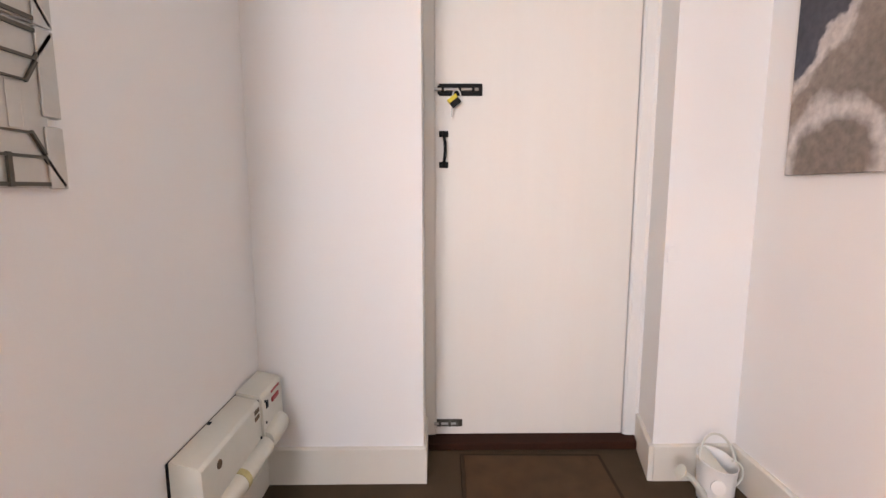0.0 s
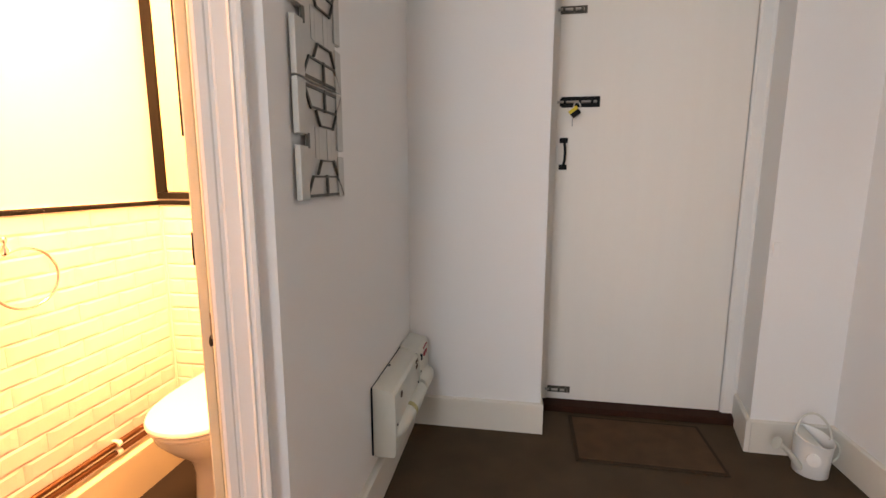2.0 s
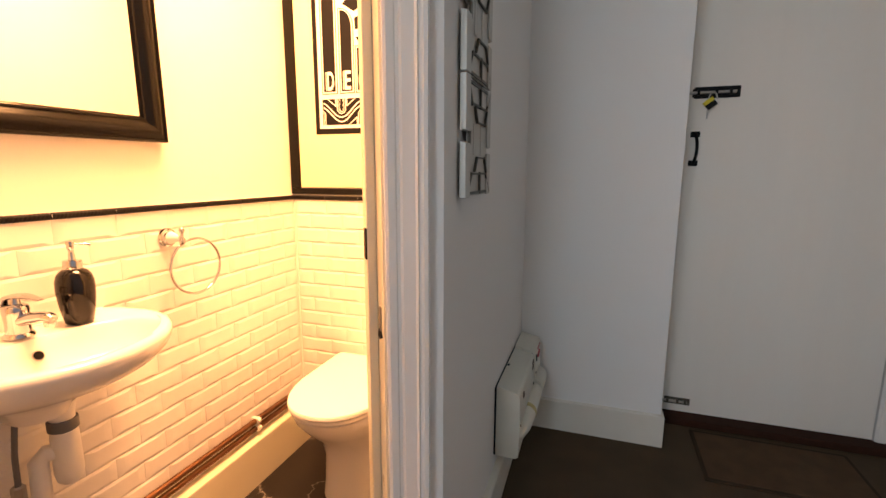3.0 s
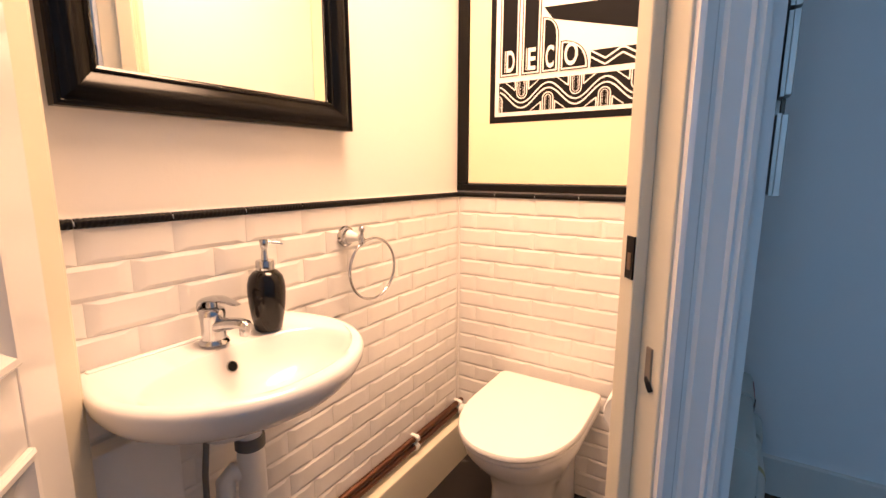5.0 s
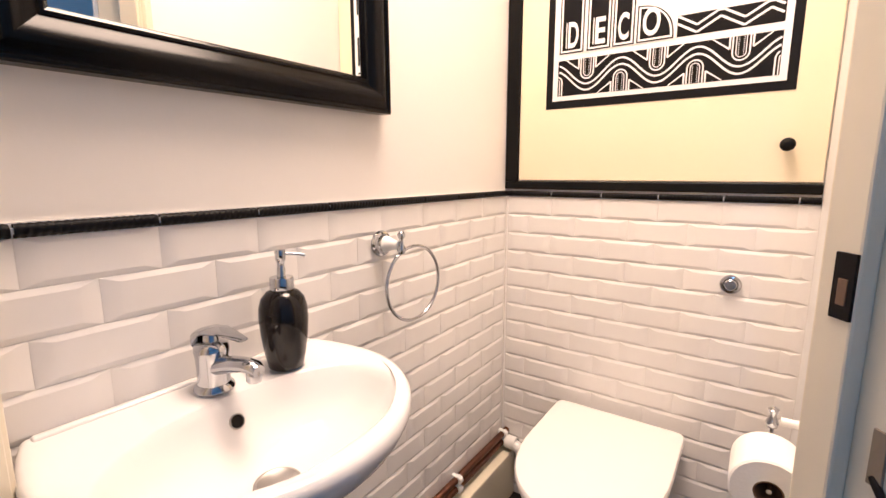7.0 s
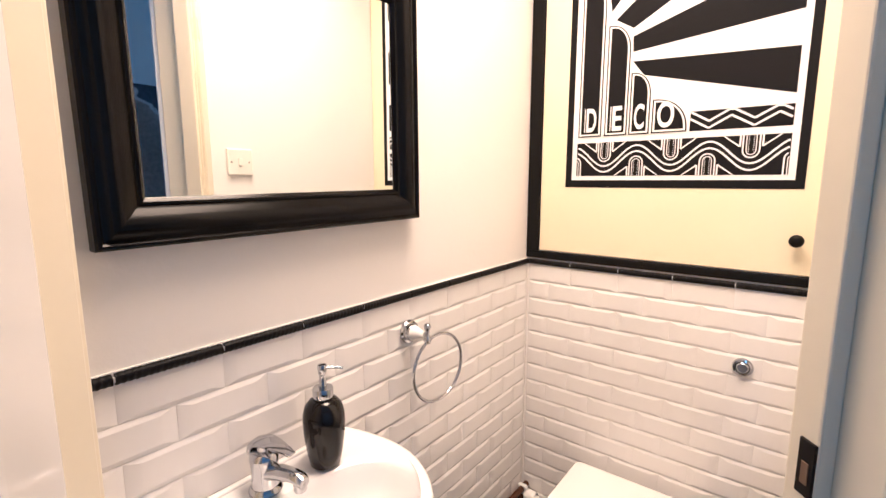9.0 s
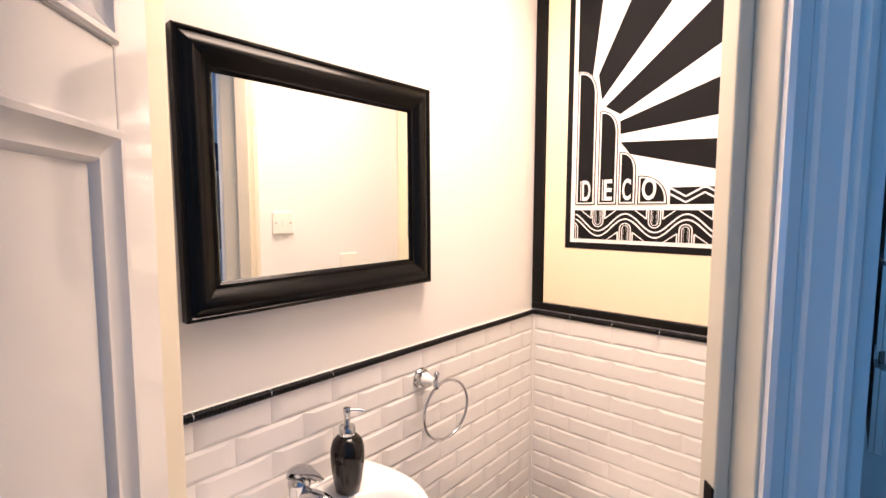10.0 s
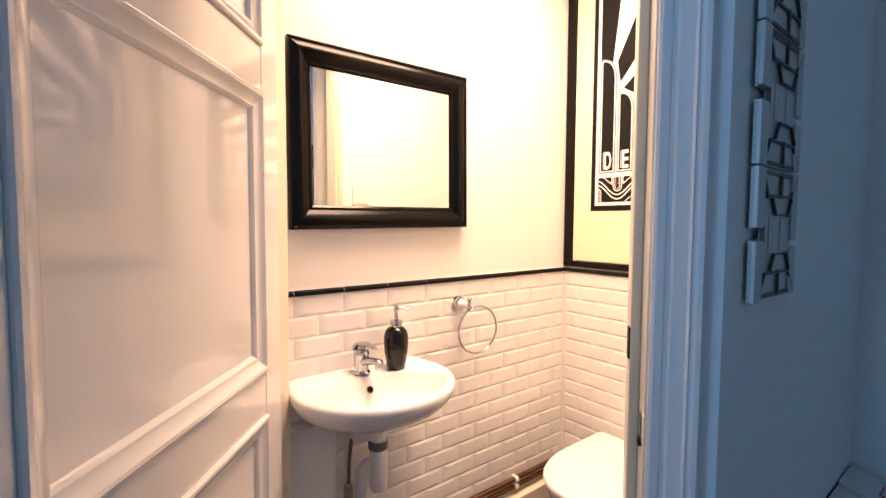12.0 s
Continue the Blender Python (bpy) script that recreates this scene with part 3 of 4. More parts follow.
def poster():
    """A flat black and white print: sheets of ink and paper laid over one another. u across, v up, from the lower left corner."""
    t = thing("poster", (-1.461, BACK_Y - 0.0035, 1.327), "black and white art deco sunburst poster on the cupboard door", "poster")
    up = Matrix(((1, 0, 0, 0), (0, 0, -1, 0), (0, 1, 0, 0), (0, 0, 0, 1)))
    step = 0.0005

    def flat(shapes, level):
        bm = bmesh.new()
        for pts in shapes:
            prism(pts, level * step - step * 0.9, level * step, bm=bm, m=up)
        return bm

    def rect(a, b, c, d):
        return [(a, c), (b, c), (b, d), (a, d)]

    def ribbon(pts, wide, cut=(0.035, 0.568, 0.035, 0.134)):
        out = []
        for p, q in zip(pts, pts[1:]):
            if not (cut[0] <= min(p[0], q[0]) and max(p[0], q[0]) <= cut[1]):
                continue
            dx, dy = q[0] - p[0], q[1] - p[1]
            n = math.hypot(dx, dy) or 1
            ox, oy = -dy / n * wide / 2, dx / n * wide / 2
            quad = [(p[0] + ox, p[1] + oy), (p[0] - ox, p[1] - oy), (q[0] - ox, q[1] - oy), (q[0] + ox, q[1] + oy)]
            out.append([(x, min(max(y, cut[2]), cut[3])) for x, y in quad])
        return out

    def tower(l, r, base, top, rise, grow):
        pts = [(l - grow, base - grow), (r + grow, base - grow)]
        for i in range(13):
            a = math.pi / 2 * i / 12
            pts.append((l - grow + (r - l + 2 * grow) * math.cos(a) ** 0.9, top - rise + (rise + grow) * math.sin(a) ** 0.9))
        return pts

    part("sheet", flat([rect(0, 0.603, 0, 0.905)], 1), INK, t)
    part("paper_field", flat([rect(0.020, 0.583, 0.022, 0.893)], 2), PAPER, t)
    rays = [[(0.035, 0.58), (0.088, 0.58), (0.123, 0.878), (0.035, 0.878)],
            [(0.108, 0.583), (0.122, 0.50), (0.425, 0.878), (0.246, 0.878)],
            [(0.135, 0.476), (0.185, 0.445), (0.568, 0.665), (0.568, 0.844)],
            [(0.185, 0.423), (0.187, 0.381), (0.568, 0.416), (0.568, 0.546)],
            [(0.188, 0.355), (0.220, 0.314), (0.568, 0.227), (0.568, 0.334)]]
    for r in rays:
        part("ray", flat([r], 3), INK, t)
    part("band", flat([rect(0.035, 0.568, 0.035, 0.134), rect(0.345, 0.568, 0.152, 0.203)], 3), INK, t)
    towers = [(0.041, 0.103, 0.156, 0.600, 0.085), (0.120, 0.177, 0.156, 0.459, 0.075), (0.190, 0.238, 0.156, 0.320, 0.065), (0.252, 0.334, 0.156, 0.240, 0.082)]
    part("tower_halo", flat([tower(*w, 0.0062) for w in towers], 4), PAPER, t)
    part("tower_edge", flat([tower(*w, 0.004) for w in towers], 5), INK, t)
    part("tower_line", flat([tower(*w, 0.0005) for w in towers], 6), PAPER, t)
    part("tower_face", flat([tower(*w, -0.0045) for w in towers], 7), INK, t)
    lines = []
    for off in (-0.0085, 0.0085):
        pts = []
        for i in range(121):
            u = 0.030 + 0.545 * i / 120
            pts.append((u, 0.0845 + off + 0.029 * math.cos(2 * math.pi * (u - 0.212) / 0.184)))
        lines += ribbon(pts, 0.0048)
    for c in (0.120, 0.303, 0.488):
        for rad, wide in ((0.0178, 0.0036), (0.0105, 0.0022)):
            pts = [(c - rad, 0.134), (c - rad, 0.096)] + [(c - rad * math.cos(math.pi * i / 10), 0.096 - rad * math.sin(math.pi * i / 10)) for i in range(1, 10)] + [(c + rad, 0.096), (c + rad, 0.134)]
            lines += ribbon(pts, wide)
    for c in (0.030, 0.212, 0.393, 0.575):
        for rad, wide in ((0.0178, 0.0036), (0.0105, 0.0022)):
            pts = [(c - rad, 0.035), (c - rad, 0.073)] + [(c - rad * math.cos(math.pi * i / 10), 0.073 + rad * math.sin(math.pi * i / 10)) for i in range(1, 10)] + [(c + rad, 0.073), (c + rad, 0.035)]
            lines += ribbon(pts, wide)
    for c in (0.120, 0.303, 0.488):
        for s in (-1, 1):
            lines += ribbon([(c + s * 0.024, 0.134), (c + s * 0.024, 0.106), (c + s * 0.060, 0.134)], 0.004)
    for c in (0.212, 0.393):
        for s in (-1, 1):
            lines += ribbon([(c + s * 0.024, 0.035), (c + s * 0.024, 0.062), (c + s * 0.060, 0.035)], 0.004)
    for low in (0.1575, 0.1755):
        pts = [(0.340 + 0.050 * i, low + (0.0295 if i % 2 == 0 else 0.0)) for i in range(6)]
        fine = [(p[0] + (q[0] - p[0]) * k / 8, p[1] + (q[1] - p[1]) * k / 8) for p, q in zip(pts, pts[1:]) for k in range(8)] + [pts[-1]]
        lines += ribbon([q for q in fine if q[1] < 0.202], 0.0052, (0.346, 0.568, 0.152, 0.203))
    tagged(part("line_pattern", flat([q for q in lines if len(set(q)) == 4], 5), PAPER, t), kind="stuff")
    dots = []
    for c, z0, s in [(c, 0.134, -1) for c in (0.120, 0.303, 0.488)] + [(c, 0.035, 1) for c in (0.212, 0.393)]:
        for i in range(9):
            for e in (-0.0055, 0.0055):
                dots.append(rect(c + e - 0.0012, c + e + 0.0012, z0 + s * (0.003 + i * 0.0048) - 0.0008, z0 + s * (0.003 + i * 0.0048) + 0.0008))
    tagged(part("dot_pattern", flat(dots, 6), PAPER, t), kind="stuff")
    for ch, l, r in (("D", 0.0615, 0.0915), ("E", 0.1385, 0.1660), ("C", 0.2000, 0.2275), ("O", 0.2620, 0.3050)):
        cu = bpy.data.curves.new("letter", "FONT")
        cu.body, cu.size, cu.extrude, cu.offset = ch, 0.1, step * 0.4, 0.0022
        tmp = new("letter_outline", cu)
        me = bpy.data.meshes.new_from_object(tmp.evaluated_get(bpy.context.evaluated_depsgraph_get()))
        bpy.data.objects.remove(tmp)
        bpy.data.curves.remove(cu)
        xs, ys = [v.co.x for v in me.vertices], [v.co.y for v in me.vertices]
        fit_box = Matrix.Diagonal(((r - l) / (max(xs) - min(xs)), 0.070 / (max(ys) - min(ys)), 1, 1)) @ Matrix.Translation((-min(xs), -min(ys), 0))
        me.transform(up @ Matrix.Translation((l, 0.166, step * 7.6)) @ fit_box)
        me.materials.append(PAPER)
        ob = new("letter", me)
        ob.parent = t
        if ch in "DE":
            part("letter_inline", flat([rect(l - 0.0062, l - 0.0036, 0.166, 0.236)], 8), PAPER, t)


poster()


# pipes, boxing and small fittings of the toilet room
def copper_pipe(z, x, y0, y1):
    t = thing("copper_pipe", (x, y0, z), "tarnished copper pipe clipped along the tiled wall", "pipe", "pipes along the wall")
    part("pipe", tube([(0, 0, 0), (0, (y1 - y0) / 2, 0), (0, y1 - y0, 0)], 0.0105, 16), COPPER, t, smooth=50)
    for y in (0.42, 0.905, 1.200):
        bm = box(-0.016, 0.004, y - y0 - 0.008, y - y0 + 0.008, -0.013, 0.013, 0.003)
        tube([(0.006, y - y0 - 0.008, 0.0), (0.006, y - y0 + 0.008, 0.0)], 0.0125, 14, bm=bm)
        part("clip", bm, WHITE_PLASTIC, t, "white plastic pipe clip", smooth=40)


copper_pipe(0.238, FAR_X + 0.018, 0.13, BACK_Y)
copper_pipe(0.208, FAR_X + 0.018, 0.13, BACK_Y)
box_ledge = structure("trim_1", box(FAR_X, FAR_X + 0.052, 0.12, BACK_Y, 0.0, 0.178, 0.004), CREAM_TRIM, "white boxed skirting under the pipes", "boxing")
structure("trim_2", prism([(FAR_X, -0.05), (FAR_X + 0.045, -0.04), (FAR_X + 0.045, 0.118), (FAR_X, 0.118)], 0.0, 0.70, 0.003), WHITE_PLASTIC, "plain white boxing under the basin", "boxing")


t = thing("waste_pipe", (0, 0, 0), "white plastic pipe running behind the toilet", "pipe")
part("pipe", tube([(-1.545, 1.205, 0.215), (-1.50, 1.195, 0.205), (-1.43, 1.175, 0.19), (-1.33, 1.15, 0.18), (-1.25, 1.14, 0.178)], 0.019, 14), WHITE_PLASTIC, t, smooth=50)
part("elbow", lathe([(0.020, -0.02), (0.023, -0.018), (0.023, 0.018), (0.020, 0.02)], 18, m=Matrix.Translation((-1.535, 1.203, 0.213)) @ Euler((0, radians(90), 0)).to_matrix().to_4x4()), WHITE_PLASTIC, t, smooth=50)


def roll_holder():
    t = thing("toilet_roll_holder", (SIDE_X, 0.80, 0.716), "chrome toilet roll holder on the side wall", "roll holder")
    m = Euler((0, radians(-90), 0)).to_matrix().to_4x4()
    part("rose", lathe([(0.0, 0.0), (0.024, 0.0), (0.024, 0.006), (0.017, 0.012), (0.0, 0.012)], 28, m=m), CHROME, t, smooth=40)
    part("arm", lathe([(0.012, 0.010), (0.008, 0.030), (0.007, 0.055), (0.0, 0.056)], 20, m=m), WHITE_PLASTIC, t, "white ceramic arm", smooth=50)
    part("finial", lathe([(0.0, -0.018), (0.008, -0.014), (0.010, -0.006), (0.007, 0.002), (0.005, 0.008), (0.008, 0.014), (0.0085, 0.019), (0.0, 0.025)], 20, m=Matrix.Translation((-0.066, 0, 0))), CHROME, t, smooth=50)
    part("bar", tube([(-0.066, 0, -0.015), (-0.066, 0.010, -0.03), (-0.066, 0.012, -0.058), (-0.066, 0.006, -0.068), (-0.066, -0.06, -0.0695), (-0.066, -0.112, -0.0695)], 0.004, 10), CHROME, t, smooth=50)
    r = thing("toilet_roll", (-0.850, 0.742, 0.640), "white toilet roll on its holder", "toilet roll")
    rm = Euler((radians(90), 0, 0)).to_matrix().to_4x4()
    part("paper", lathe([(0.021, -0.05), (0.052, -0.05), (0.055, -0.047), (0.055, 0.047), (0.052, 0.05), (0.021, 0.05), (0.021, -0.05)], 48, m=rm), PAPER_TISSUE, r, smooth=40)
    part("core", lathe([(0.0207, -0.0495), (0.0207, 0.0495), (0.0185, 0.0495), (0.0185, -0.0495), (0.0207, -0.0495)], 32, m=rm), CARD, r, "brown card core", smooth=40)


roll_holder()


def wall_plate(name, y, z, w, h, label, category, rocker):
    t = thing(name, (SIDE_X, y, z), label, category)
    part("plate", box(-0.009, 0, -w / 2, w / 2, -h / 2, h / 2, 0.003), SWITCH, t)
    if rocker:
        part("rocker", box(-0.0115, -0.009, -0.007, 0.007, -0.012, 0.012, 0.001), SWITCH, t)
        for s in (-1, 1):
            part("screw", lathe([(0.0, 0.0), (0.0035, 0.0), (0.003, 0.0012), (0.0, 0.0014)], 14, m=Matrix.Translation((-0.009, s * 0.031, 0)) @ Euler((0, radians(-90), 0)).to_matrix().to_4x4()), STEEL, t)


wall_plate("light_switch", 0.621, 1.409, 0.087, 0.087, "ivory plastic single light switch on the side wall", "light switch", True)
wall_plate("switch_plate", 0.93, 1.226, 0.087, 0.087, "ivory plastic blank plate on the side wall", "wall plate", False)

# keep plate and latch slot in the doorway
s_face = 0.8135


def slab_on_jamb(name, s0, s1, d0, d1, z0, z1, mat, label, parent):
    return part(name, lining(s0, s1, d0, d1, z0, z1, mat, 0.0006), mat, parent, label)


slab_on_jamb("keep_plate", s_face - 0.0025, s_face + 0.001, 0.0565, 0.0785, 0.998, 1.063, BRASS_DARK, "black metal latch keep", doorcase)
slab_on_jamb("keep_slot", s_face - 0.0034, s_face - 0.0022, 0.062, 0.072, 1.012, 1.038, CARD, "worn wood behind the keep", doorcase)
# slab stands proud; the slot's shade is put into its brown colour
slab_on_jamb("latch_slot", CLEAR - 0.003, CLEAR + 0.001, 0.022, 0.036, 0.846, 0.902, SLOT_SHADE, "brown slab for the shaded slot cut in the jamb", doorcase)
bm = bmesh.new()
tube([diag(CLEAR - 0.001, 0.031, 0.854), diag(CLEAR - 0.003, 0.026, 0.850), diag(CLEAR - 0.004, 0.020, 0.844), diag(CLEAR - 0.002, 0.017, 0.838)], 0.004, 8, bm=bm)
part("latch_hook", bm, BRASS_DARK, doorcase, "small dark latch hook", smooth=50)

# ---- the toilet door, standing open into the hall ----
HINGE, DOOR_TURN = (-1.436, -0.068, 0.0), -40


def toilet_door():
    t = thing("toilet_door", HINGE, "white gloss panelled door standing open beside the doorway", "door", turn=DOOR_TURN)
    wide, thick, top = 0.765, 0.036, 1.985
    x0 = 0.012
    s = 0.082
    rails = [(0.012, 0.21), (0.845, 0.945), (1.551, 1.650), (1.880, top)]
    for a, b in ((x0, x0 + s), (wide - 0.105, wide)):
        part("stile", box(a, b, -thick, 0, 0.012, top, 0.0025), DOOR_GLOSS, t)
    for a, b in rails:
        part("rail", box(x0 + s + 0.0005, wide - 0.1055, -thick + 0.0005, -0.0005, a, b, 0.002), DOOR_GLOSS, t)
    prof = [(0.0, -0.012), (0.0, 0.005), (0.004, 0.008), (0.011, 0.0075), (0.017, 0.002), (0.028, -0.003), (0.036, -0.003), (0.041, -0.007), (0.044, -0.0125)]
    for (a, b), (c, d) in zip(rails, rails[1:]):
        l, r, low, high = x0 + s, wide - 0.105, b, c
        part("panel", box(l, r, -thick + 0.008, -0.012, low, high), DOOR_GLOSS, t)
        corners = [(l, low), (r, low), (r, high), (l, high)]
        inward = [(1, 1), (-1, 1), (-1, -1), (1, -1)]
        for i in range(4):
            bm = bmesh.new()
            j = (i + 1) % 4
            ends = [[bm.verts.new((corners[k][0] + inward[k][0] * e, q, corners[k][1] + inward[k][1] * e)) for e, q in prof] for k in (i, j)]
            n = len(prof)
            for p in range(n):
                bm.faces.new((ends[0][p], ends[0][(p + 1) % n], ends[1][(p + 1) % n], ends[1][p]))
            bm.faces.new(ends[0][::-1])
            bm.faces.new(ends[1])
            part("panel_moulding", bm, DOOR_GLOSS, t, smooth=30)


toilet_door()


# ---- the hall: things ----
def wall_art(z):
    """A mirrored panel: a notched plate, raised side bands, and trapezoids outlined in dark bars, mirrored top to bottom."""
    t = thing("wall_art_panel", (HALL_X + 0.004, 0.562, z), "mirrored silver wall art panel with dark geometric bars", "wall art", "stacked metal wall art")
    w, h = 0.258, 0.263
    flat = Matrix(((0, 0, 1, 0.004), (w, 0, 0, 0), (0, h, 0, 0), (0, 0, 0, 1)))
    outline = [(0.005, 0.005), (0.995, 0.005), (0.995, 0.40), (0.90, 0.40), (0.90, 0.45), (0.995, 0.45), (0.995, 0.995), (0.005, 0.995), (0.005, 0.55), (0.20, 0.55), (0.20, 0.46), (0.005, 0.46)]
    part("plate", prism(outline, 0, 0.005, m=flat), SILVER_ART, t)
    part("spacer", box(-0.004, 0.004, w * 0.4, w * 0.6, h * 0.3, h * 0.7), BRASS_DARK, t)
    for a, b, low, high, q in ((0.0, 0.15, 0.0, 0.455, 0.009), (0.0, 0.15, 0.555, 1.0, 0.009), (0.86, 1.0, 0.0, 0.395, 0.004), (0.86, 1.0, 0.455, 1.0, 0.004), (0.36, 0.44, 0.36, 0.64, 0.0009), (0.62, 0.72, 0.36, 0.64, 0.0012)):
        bm = box(0.0092, 0.0092 + q, a * w, b * w, low * h, high * h, 0.0012, 1)
        part("raised_band", bm, SILVER_ART, t)
    part("notch_bar", box(0.0092, 0.015, 0.16 * w, 0.215 * w, 0.44 * h, 0.57 * h, 0.001, 1), ART_LINE, t, "dark notch bar")

    def bar(p, q, wide, proud):
        p, q = Vector((p[0] * w, p[1] * h)), Vector((q[0] * w, q[1] * h))
        d = (q - p).normalized()
        n = Vector((-d.y, d.x)) * wide * 0.4
        p, q = p - d * wide * 0.45, q + d * wide * 0.45
        pts = [p + n, p - n, q - n, q + n]
        return prism([(v.x, v.y) for v in pts], 0.0, proud, m=Matrix(((0, 0, 1, 0.0093), (1, 0, 0, 0), (0, 1, 0, 0), (0, 0, 0, 1))))

    for flip in (0, 1):
        def at(x, y):
            return (x, 1 - y if flip else y)
        edges = [((0.16, 0.03), (0.97, 0.03), 0.0085, 0.012), ((0.97, 0.03), (0.84, 0.20), 0.0075, 0.0205 if not flip else 0.012), ((0.84, 0.20), (0.28, 0.20), 0.006, 0.010), ((0.28, 0.20), (0.16, 0.03), 0.0055 if not flip else 0.010, 0.0095), ((0.585, 0.03), (0.585, 0.20), 0.0095, 0.0105), ((0.84, 0.225), (0.76, 0.345), 0.006, 0.0195), ((0.76, 0.345), (0.46, 0.345), 0.004, 0.0100), ((0.46, 0.345), (0.38, 0.225), 0.004, 0.0110)]
        for i, (p, q, wide, proud) in enumerate(edges):
            part("bar", bar(at(*p), at(*q), wide, 0.0035 + 0.0004 * i), ART_LINE, t)


for i in range(4):
    wall_art(1.122 + 0.2665 * i)


def canvas_print():
    m = bpy.data.materials.new("seashore_print")
    m.use_nodes = True
    n, links = m.node_tree.nodes, m.node_tree.links
    b = n["Principled BSDF"]
    b.inputs["Roughness"].default_value = 0.7
    co = n.new("ShaderNodeTexCoord")
    sep = n.new("ShaderNodeSeparateXYZ")
    links.new(co.outputs["Object"], sep.inputs[0])
    big, small = n.new("ShaderNodeTexNoise"), n.new("ShaderNodeTexNoise")
    big.inputs["Scale"].default_value, small.inputs["Scale"].default_value = 8.0, 38.0
    big.inputs["Detail"].default_value, small.inputs["Detail"].default_value = 6.0, 8.0
    for tex in (big, small):
        links.new(co.outputs["Object"], tex.inputs["Vector"])

    def calc(op, a, bb, c=None):
        k = n.new("ShaderNodeMath")
        k.operation = op
        for i, v in enumerate((a, bb, c)):
            if v is None:
                continue
            if isinstance(v, (int, float)):
                k.inputs[i].default_value = v
            else:
                links.new(v, k.inputs[i])
        return k.outputs[0]

    # dark water in the upper far corner, a foam edge, sand, and a loop of foam below; y to the far end, z up
    wobble = calc("MULTIPLY", calc("ADD", big.outputs["Fac"], -0.5), 0.26)
    shore = calc("ADD", calc("MULTIPLY_ADD", sep.outputs["Y"], 0.89, sep.outputs["Z"]), wobble)
    ramp = n.new("ShaderNodeValToRGB")
    e = ramp.color_ramp.elements
    e[0].position, e[0].color = 0.0, (0.21, 0.165, 0.14, 1)
    e[1].position, e[1].color = 1.0, (0.030, 0.036, 0.055, 1)
    for p, c in ((0.55, (0.19, 0.15, 0.125, 1)), (0.745, (0.25, 0.20, 0.17, 1)), (0.775, (0.52, 0.47, 0.44, 1)), (0.80, (0.46, 0.43, 0.42, 1)), (0.815, (0.045, 0.052, 0.072, 1))):
        el = e.new(p)
        el.color = c
    links.new(shore, ramp.inputs[0])
    dy, dz = calc("ADD", sep.outputs["Y"], -0.42), calc("ADD", sep.outputs["Z"], -0.04)
    reach = calc("ADD", calc("SQRT", calc("MULTIPLY_ADD", dy, dy, calc("MULTIPLY", dz, dz)), 0.0), calc("MULTIPLY", wobble, 0.55))
    off = calc("ABSOLUTE", calc("ADD", reach, -0.158), 0.0)
    foam = n.new("ShaderNodeMapRange")
    foam.inputs[1].default_value, foam.inputs[2].default_value, foam.inputs[3].default_value, foam.inputs[4].default_value = 0.006, 0.045, 0.9, 0.04
    links.new(off, foam.inputs[0])
    loop = n.new("ShaderNodeMix")
    loop.data_type = "RGBA"
    links.new(foam.outputs[0], loop.inputs[0])
    links.new(ramp.outputs[0], loop.inputs[6])
    loop.inputs[7].default_value = (0.56, 0.52, 0.50, 1)
    mix = n.new("ShaderNodeMix")
    mix.data_type, mix.blend_type = "RGBA", "OVERLAY"
    mix.inputs[0].default_value = 0.5
    links.new(loop.outputs[2], mix.inputs[6])
    links.new(small.outputs["Fac"], mix.inputs[7])
    links.new(mix.outputs[2], b.inputs["Base Color"])
    bp = n.new("ShaderNodeBump")
    bp.inputs["Strength"].default_value = 0.1
    links.new(small.outputs["Fac"], bp.inputs["Height"])
    links.new(bp.outputs[0], b.inputs["Normal"])
    t = thing("canvas_print", (RIGHT_X, 0.90, 1.165), "canvas print of sea foam on brown sand and dark water", "picture")
    part("canvas", box(-0.024, -0.002, 0, 0.585, 0, 0.80, 0.003), m, t)
    part("stretcher", box(-0.002, 0, 0.02, 0.565, 0.02, 0.78), OAK, t)


canvas_print()


